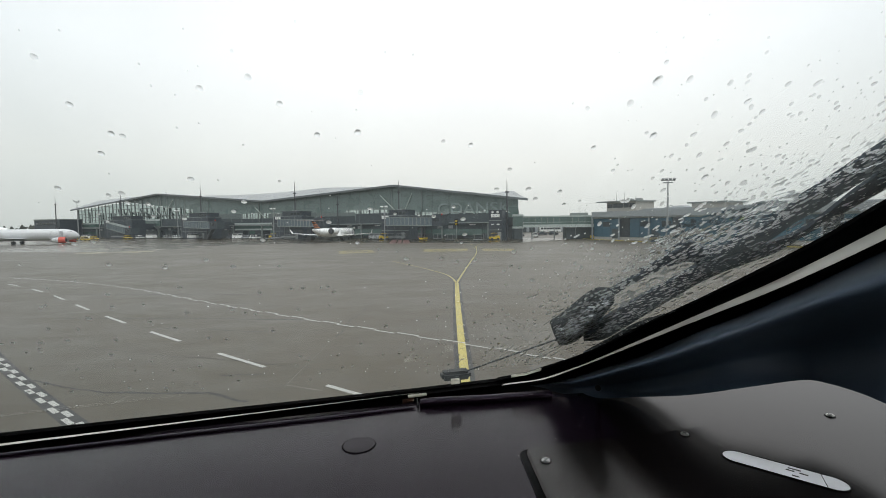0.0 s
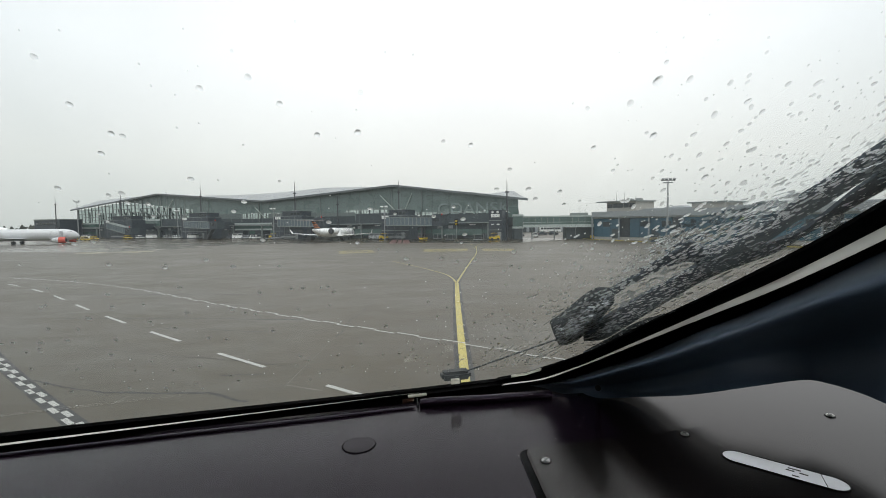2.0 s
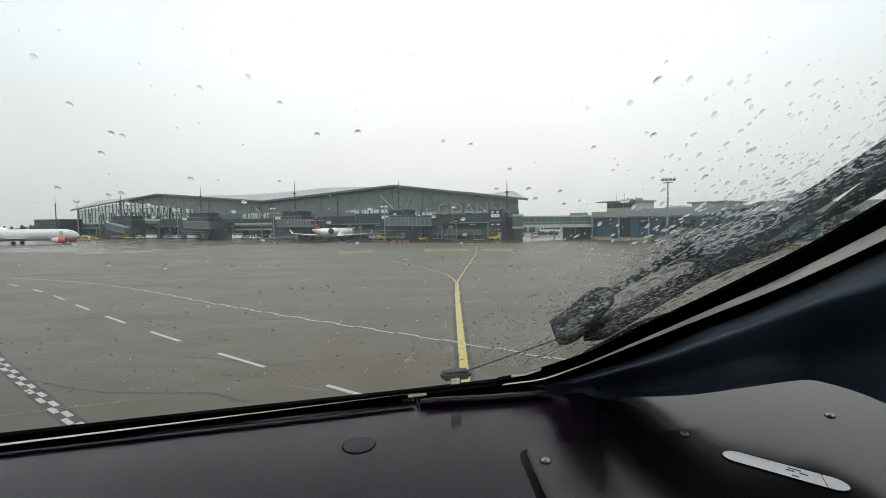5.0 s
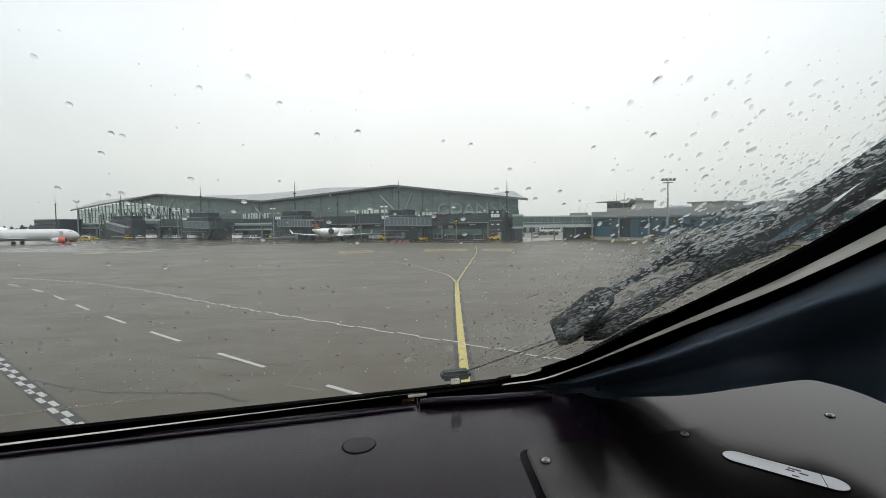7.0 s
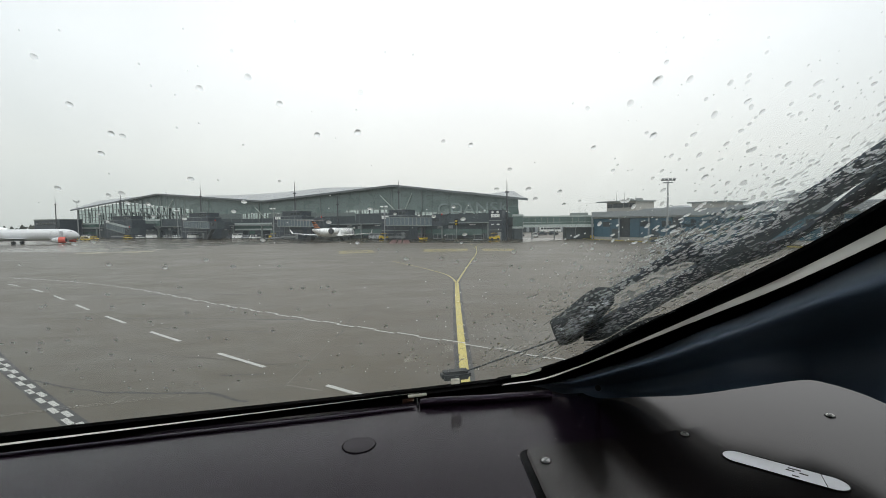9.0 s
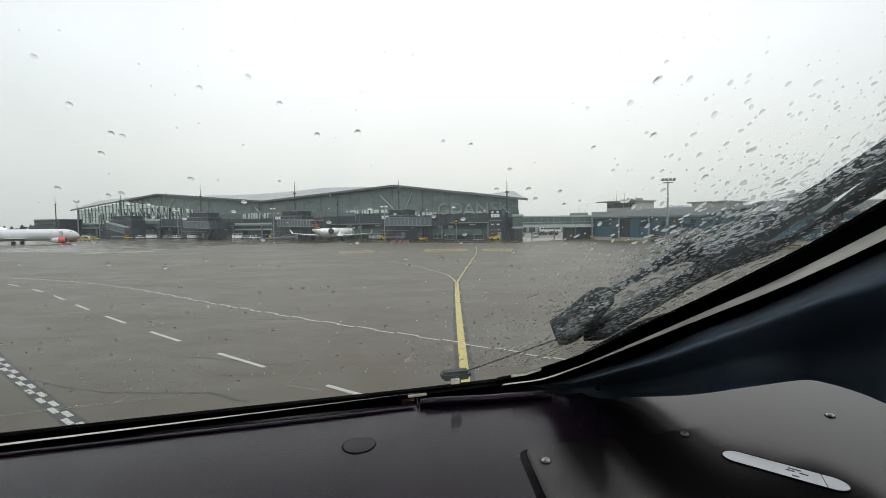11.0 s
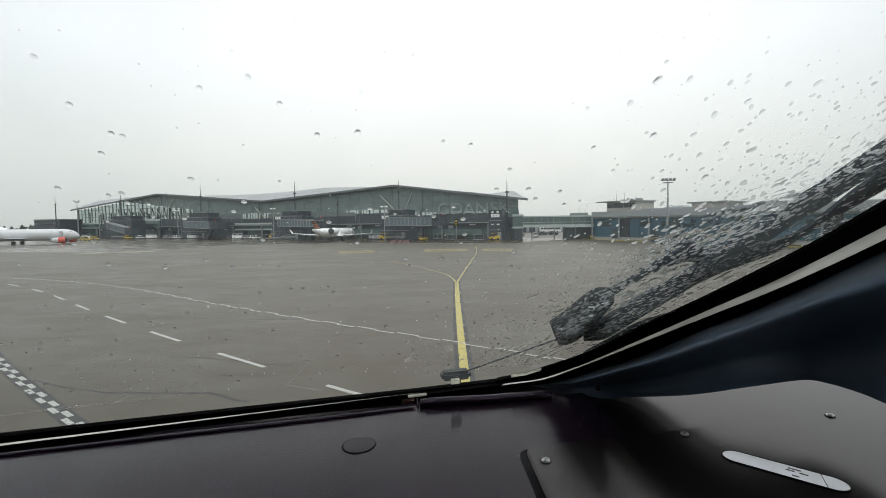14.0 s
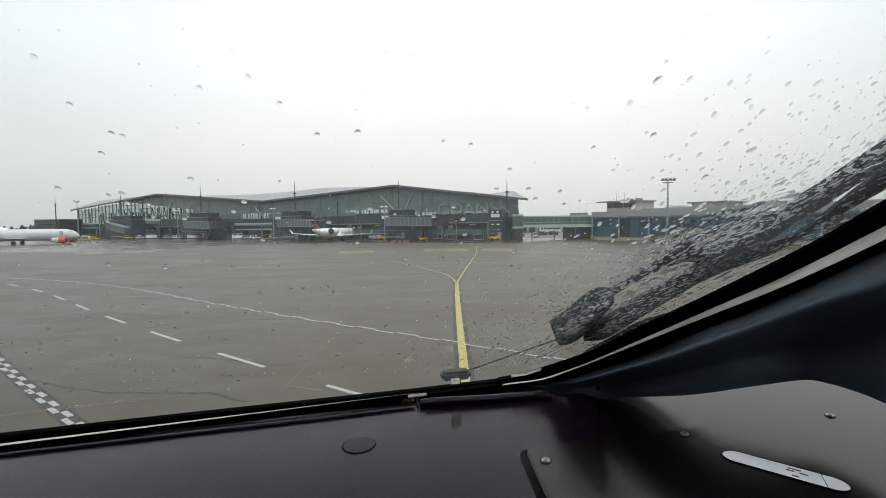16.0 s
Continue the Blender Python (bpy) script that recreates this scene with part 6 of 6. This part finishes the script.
gear = part("nose_leg", Geo().tube((-0.2, -0.9, 0.35), (-0.2, -0.8, 2.7), 0.10, n=12), GALV, cockpit)
for dx in (-0.24, 0.24):
    part("tyre", Geo().tube((-0.2 + dx - 0.11, -0.9, 0.36), (-0.2 + dx + 0.11, -0.9, 0.36), 0.36, n=20), TYRE, gear)

# wiper parked along the window's outer edge
O = -0.034


def slab(up, lo, o0, o1, n=5):
    return band(smooth_line(up, n), smooth_line(lo, n), o0, o1)


wiper = part("wiper", slab([(-0.0392, 0.1161), (-0.055, 0.1364), (-0.0657, 0.1573), (-0.0738, 0.170), (-0.0822, 0.1829), (-0.1163, 0.1737), (-0.1434, 0.2077), (-0.1482, 0.2306), (-0.1577, 0.2505), (-0.1681, 0.2748), (-0.1749, 0.289), (-0.215, 0.372)],
                           [(-0.0471, 0.1066), (-0.0596, 0.1279), (-0.0733, 0.1462), (-0.0808, 0.1519), (-0.0972, 0.157), (-0.125, 0.1492), (-0.1592, 0.176), (-0.1723, 0.207), (-0.183, 0.2255), (-0.187, 0.2384), (-0.1999, 0.2659), (-0.243, 0.352)], O - 0.002, O + 0.001), WIPER_ARM, cockpit, "black wet wiper arm")
part("wiper_shoe", slab([(-0.006, 0.046), (0.0003, 0.0601), (-0.0050, 0.0700), (-0.0130, 0.0910), (-0.0194, 0.1080), (-0.0275, 0.1166), (-0.0426, 0.1150)],
                        [(-0.019, 0.024), (-0.0250, 0.0170), (-0.0369, 0.0193), (-0.0448, 0.0367), (-0.0485, 0.0581), (-0.0500, 0.0800), (-0.0505, 0.0990)], O - 0.003, O + 0.004), WIPER, wiper)
part("blade", slab([(-0.0441, 0.0412), (-0.058, 0.0672), (-0.0737, 0.093), (-0.0855, 0.1138), (-0.0963, 0.1267), (-0.107, 0.1456), (-0.1216, 0.1571), (-0.1587, 0.1766), (-0.1850, 0.1930), (-0.1921, 0.2143), (-0.1944, 0.2314), (-0.2023, 0.2638), (-0.245, 0.350)],
                   [(-0.0540, 0.0180), (-0.0780, 0.0190), (-0.0921, 0.0436), (-0.1015, 0.0641), (-0.1189, 0.098), (-0.1321, 0.1222), (-0.1483, 0.1396), (-0.1819, 0.1631), (-0.1914, 0.1791), (-0.1991, 0.1957), (-0.2063, 0.2114), (-0.2258, 0.2463), (-0.270, 0.330)], O - 0.001, O + 0.002), WIPER_ARM, wiper, "wet teal-black wiper blade")
part("blade_edge", slab([(-0.0640, -0.0080), (-0.0857, 0.0265), (-0.0994, 0.0510), (-0.1257, 0.0685)], [(-0.0660, -0.0140), (-0.0870, 0.0215), (-0.1010, 0.0455), (-0.1265, 0.0655)], O + 0.002, O + 0.007), WIPER, wiper)
part("link_rod", Geo().tube(wp(0.085, -0.046, O), wp(-0.019, 0.024, O), 0.0009, n=8), WIPER_GREY, wiper)
part("pivot", Geo().box(wp(0.082, -0.043, O), (0.034, 0.016, 0.010), 12), WIPER, wiper, bevel=0.003)
part("pivot_nut", Geo().tube(wp(0.082, -0.040, O + 0.004), wp(0.082, -0.040, O + 0.014), 0.004, n=6), WIPER, wiper)

# ---- raindrops on the outer face of the glass ----
drops = Geo()
dr = random.Random(11)


def drop(a, b, r, stretch=1.0, lean=0.0, flat=0.42, into=drops):
    """A flattened bead of water that clings to the glass."""
    n = 12
    ca, sa = math.cos(lean), math.sin(lean)
    rg = []
    for rad, h in ((1.15, 0.0), (1.0, 0.07), (0.82, 0.25), (0.62, 0.54), (0.40, 0.82), (0.18, 0.97)):
        ring = []
        for i in range(n):
            t = 2 * math.pi * i / n
            x, y = rad * r * stretch * math.cos(t), rad * r * math.sin(t) * (1 + 0.12 * math.sin(t))
            ring.append(wp(a + x * ca - y * sa, b + x * sa + y * ca, -0.0142 - h * r * flat))
        rg.append(ring)
    into.loft(rg)


for a, b, r in ((0.048, 0.333, 0.0019), (0.032, 0.301, 0.0015), (0.136, 0.292, 0.0010), (0.213, 0.296, 0.0010), (0.194, 0.298, 0.0012), (0.228, 0.312, 0.0010), (0.300, 0.294, 0.0010), (-0.023, 0.271, 0.0016)):
    drop(a, b, r * 1.35, 0.95, 0.15, 0.36)
for a, b in ((0.259, 0.318), (0.310, 0.308), (0.313, 0.328), (0.239, 0.324), (0.296, 0.293), (0.187, 0.246), (0.275, 0.268), (0.299, 0.251), (0.308, 0.252), (0.334, 0.262), (0.307, 0.198), (0.283, 0.204),
             (0.162, 0.198), (0.194, 0.216), (0.238, 0.170), (0.114, 0.261), (0.094, 0.261), (0.110, 0.276), (0.073, 0.259), (0.087, 0.253), (0.151, 0.294), (0.045, 0.276), (0.005, 0.285), (-0.025, 0.311),
             (-0.041, 0.258), (-0.079, 0.258), (0.014, 0.325), (0.065, 0.292), (0.049, 0.343), (0.113, 0.194), (0.074, 0.205), (0.088, 0.180), (0.050, 0.210), (0.308, 0.283), (-0.075, 0.324)):
    drop(a, b, dr.uniform(0.0010, 0.0015), dr.uniform(0.85, 1.2), dr.uniform(-0.2, 0.3) + (2.5 if a < 0.06 else 0.0), 0.30)
# broader, flatter beads: a scatter over the view and a smear beside the wiper
for i in range(110):
    drop(dr.uniform(0.04, 0.46), dr.uniform(0.02, 0.26), dr.uniform(0.0008, 0.0014), dr.uniform(0.8, 1.15), dr.uniform(-0.2, 0.2), 0.20)
for i in range(300):
    k, q = dr.uniform(0.0, 1.0), abs(dr.gauss(0, 0.035))
    drop(-0.020 - 0.115 * k + 0.006 + q, 0.085 + 0.16 * k + 0.6 * q, dr.uniform(0.0008, 0.0016), dr.uniform(1.2, 2.0), 2.6 + dr.uniform(-0.25, 0.25), 0.19)
for i in range(110):
    k = dr.random()
    drop(-0.075 + 0.175 * k - 0.1 * dr.random(), dr.uniform(0.07, 0.34), dr.uniform(0.0009, 0.0016), dr.uniform(1.2, 1.7), 2.75 - 2.2 * k * k + dr.uniform(-0.3, 0.3), 0.24)
# fine streaks of water across the wiper
for i in range(620):
    k = dr.random()
    drop(-0.012 - 0.20 * k + dr.uniform(-0.030, 0.016), 0.045 + 0.20 * k + dr.uniform(-0.030, 0.040), dr.uniform(0.0004, 0.0009), dr.uniform(1.6, 2.8), 2.6 + dr.uniform(-0.2, 0.2), 0.24)
# sparse beads over the whole pane, crowding towards the near edge
made = 0
while made < 3600:
    a, b = dr.uniform(-0.26, 0.50), dr.uniform(0.01, 0.42)
    edge = -0.012 - 0.62 * max(0.0, b - 0.02)       # the pane's slanting edge
    dist = a - edge
    if dist < -0.030 + 0.040 * math.exp(-((b / 0.10) ** 2)):
        continue
    dens = 0.005 + 0.24 * math.exp(-((dist / 0.125) ** 2)) + 0.62 * math.exp(-((dist / 0.05) ** 2))
    if dr.random() > dens:
        continue
    near = math.exp(-((dist / 0.12) ** 2))
    if dist < 0.02 and dr.random() < 0.75:
        continue
    r = min(0.0011 + 0.0004 * near, 0.00028 + dr.expovariate(1 / (0.00019 + 0.00016 * near)))
    drop(a, b, r * (1.15 - 0.15 * near), 0.85 + near * dr.uniform(0.2, 1.8), 2.55 * near + dr.uniform(-0.25, 0.25) + (0.1 if near < 0.3 else 0.0), 0.16 if b < 0.16 else max(0.12, 0.27 - 1.1 * max(0.0, b - 0.20)))
    made += 1
# whitened water streaks in front of the wiper, standing in for sky glints
glints = Geo()
for i in range(170):                            # over the shoe
    u, v = dr.random(), dr.random()
    drop(0.010 - 0.024 * v * (1 - 0.5 * u) - 0.024 * u, 0.082 - 0.022 * v * (1 - 0.5 * u) + 0.056 * u, dr.uniform(0.00026, 0.00048), dr.uniform(2.5, 5.5), 2.72 + dr.uniform(-0.12, 0.12), 0.3, glints)
for i in range(120):                            # along the blade
    u = dr.random()
    drop(-0.040 - 0.056 * u + dr.gauss(0, 0.006), 0.070 + 0.106 * u + dr.gauss(0, 0.007), dr.uniform(0.00026, 0.00048), dr.uniform(2.5, 5.5), 2.72 + dr.uniform(-0.12, 0.12), 0.3, glints)
for i in range(130):                            # up the arm
    u = dr.random()
    drop(-0.070 - 0.078 * u + dr.gauss(0, 0.008), 0.205 + 0.088 * u + dr.gauss(0, 0.010), dr.uniform(0.0004, 0.0008), dr.uniform(2.0, 4.0), 2.7 + dr.uniform(-0.12, 0.12), 0.3, glints)
solid("water_glints", glints, GLINT_WATER, "whitened rain streaks standing in for glints on the windshield", "rain water", kind="stuff", smooth=True).matrix_world = TILT
# sheet of running water between the wiper and the clear glass
smear = Geo()
NU, NV = 64, 40
top, low = [], []
for j in range(NV + 1):
    for i in range(NU + 1):
        u, v = i / NU, j / NV
        a, b = -0.012 - 0.105 * u - 0.005 * v, 0.152 + 0.040 * u + 0.072 * v
        fade = (math.sin(math.pi * u) * math.sin(math.pi * v)) ** 0.6 if 0 < u < 1 and 0 < v < 1 else 0.0
        h = 0.00006 + 0.00042 * fade * max(0.0, 0.25 + noise.noise(Vector((a * 95 + b * 60, b * 150 - a * 60, 3.1))) + 0.4 * noise.noise(Vector((a * 300, b * 300, 7.7))))
        top.append(wp(a, b, -0.0142 - h))
        low.append(wp(a, b, -0.0142))
n1 = NU + 1
grid = [(j * n1 + i, j * n1 + i + 1, (j + 1) * n1 + i + 1, (j + 1) * n1 + i) for j in range(NV) for i in range(NU)]
rim_loop = [i for i in range(n1)] + [j * n1 + NU for j in range(1, NV + 1)] + [NV * n1 + i for i in range(NU - 1, -1, -1)] + [j * n1 for j in range(NV - 1, 0, -1)]
off = len(top)
smear.add(top + low, grid + [tuple(k + off for k in q[::-1]) for q in grid] + [(a, b, b + off, a + off) for a, b in zip(rim_loop, rim_loop[1:] + rim_loop[:1])])
solid("water_film", smear, WATER_FILM, "rippling sheet of rain water running over the windshield", "rain water", kind="stuff", smooth=True).matrix_world = TILT
solid("raindrops", drops, WATER, "clear raindrops scattered over the windshield", "raindrops", kind="stuff", smooth=True).matrix_world = TILT
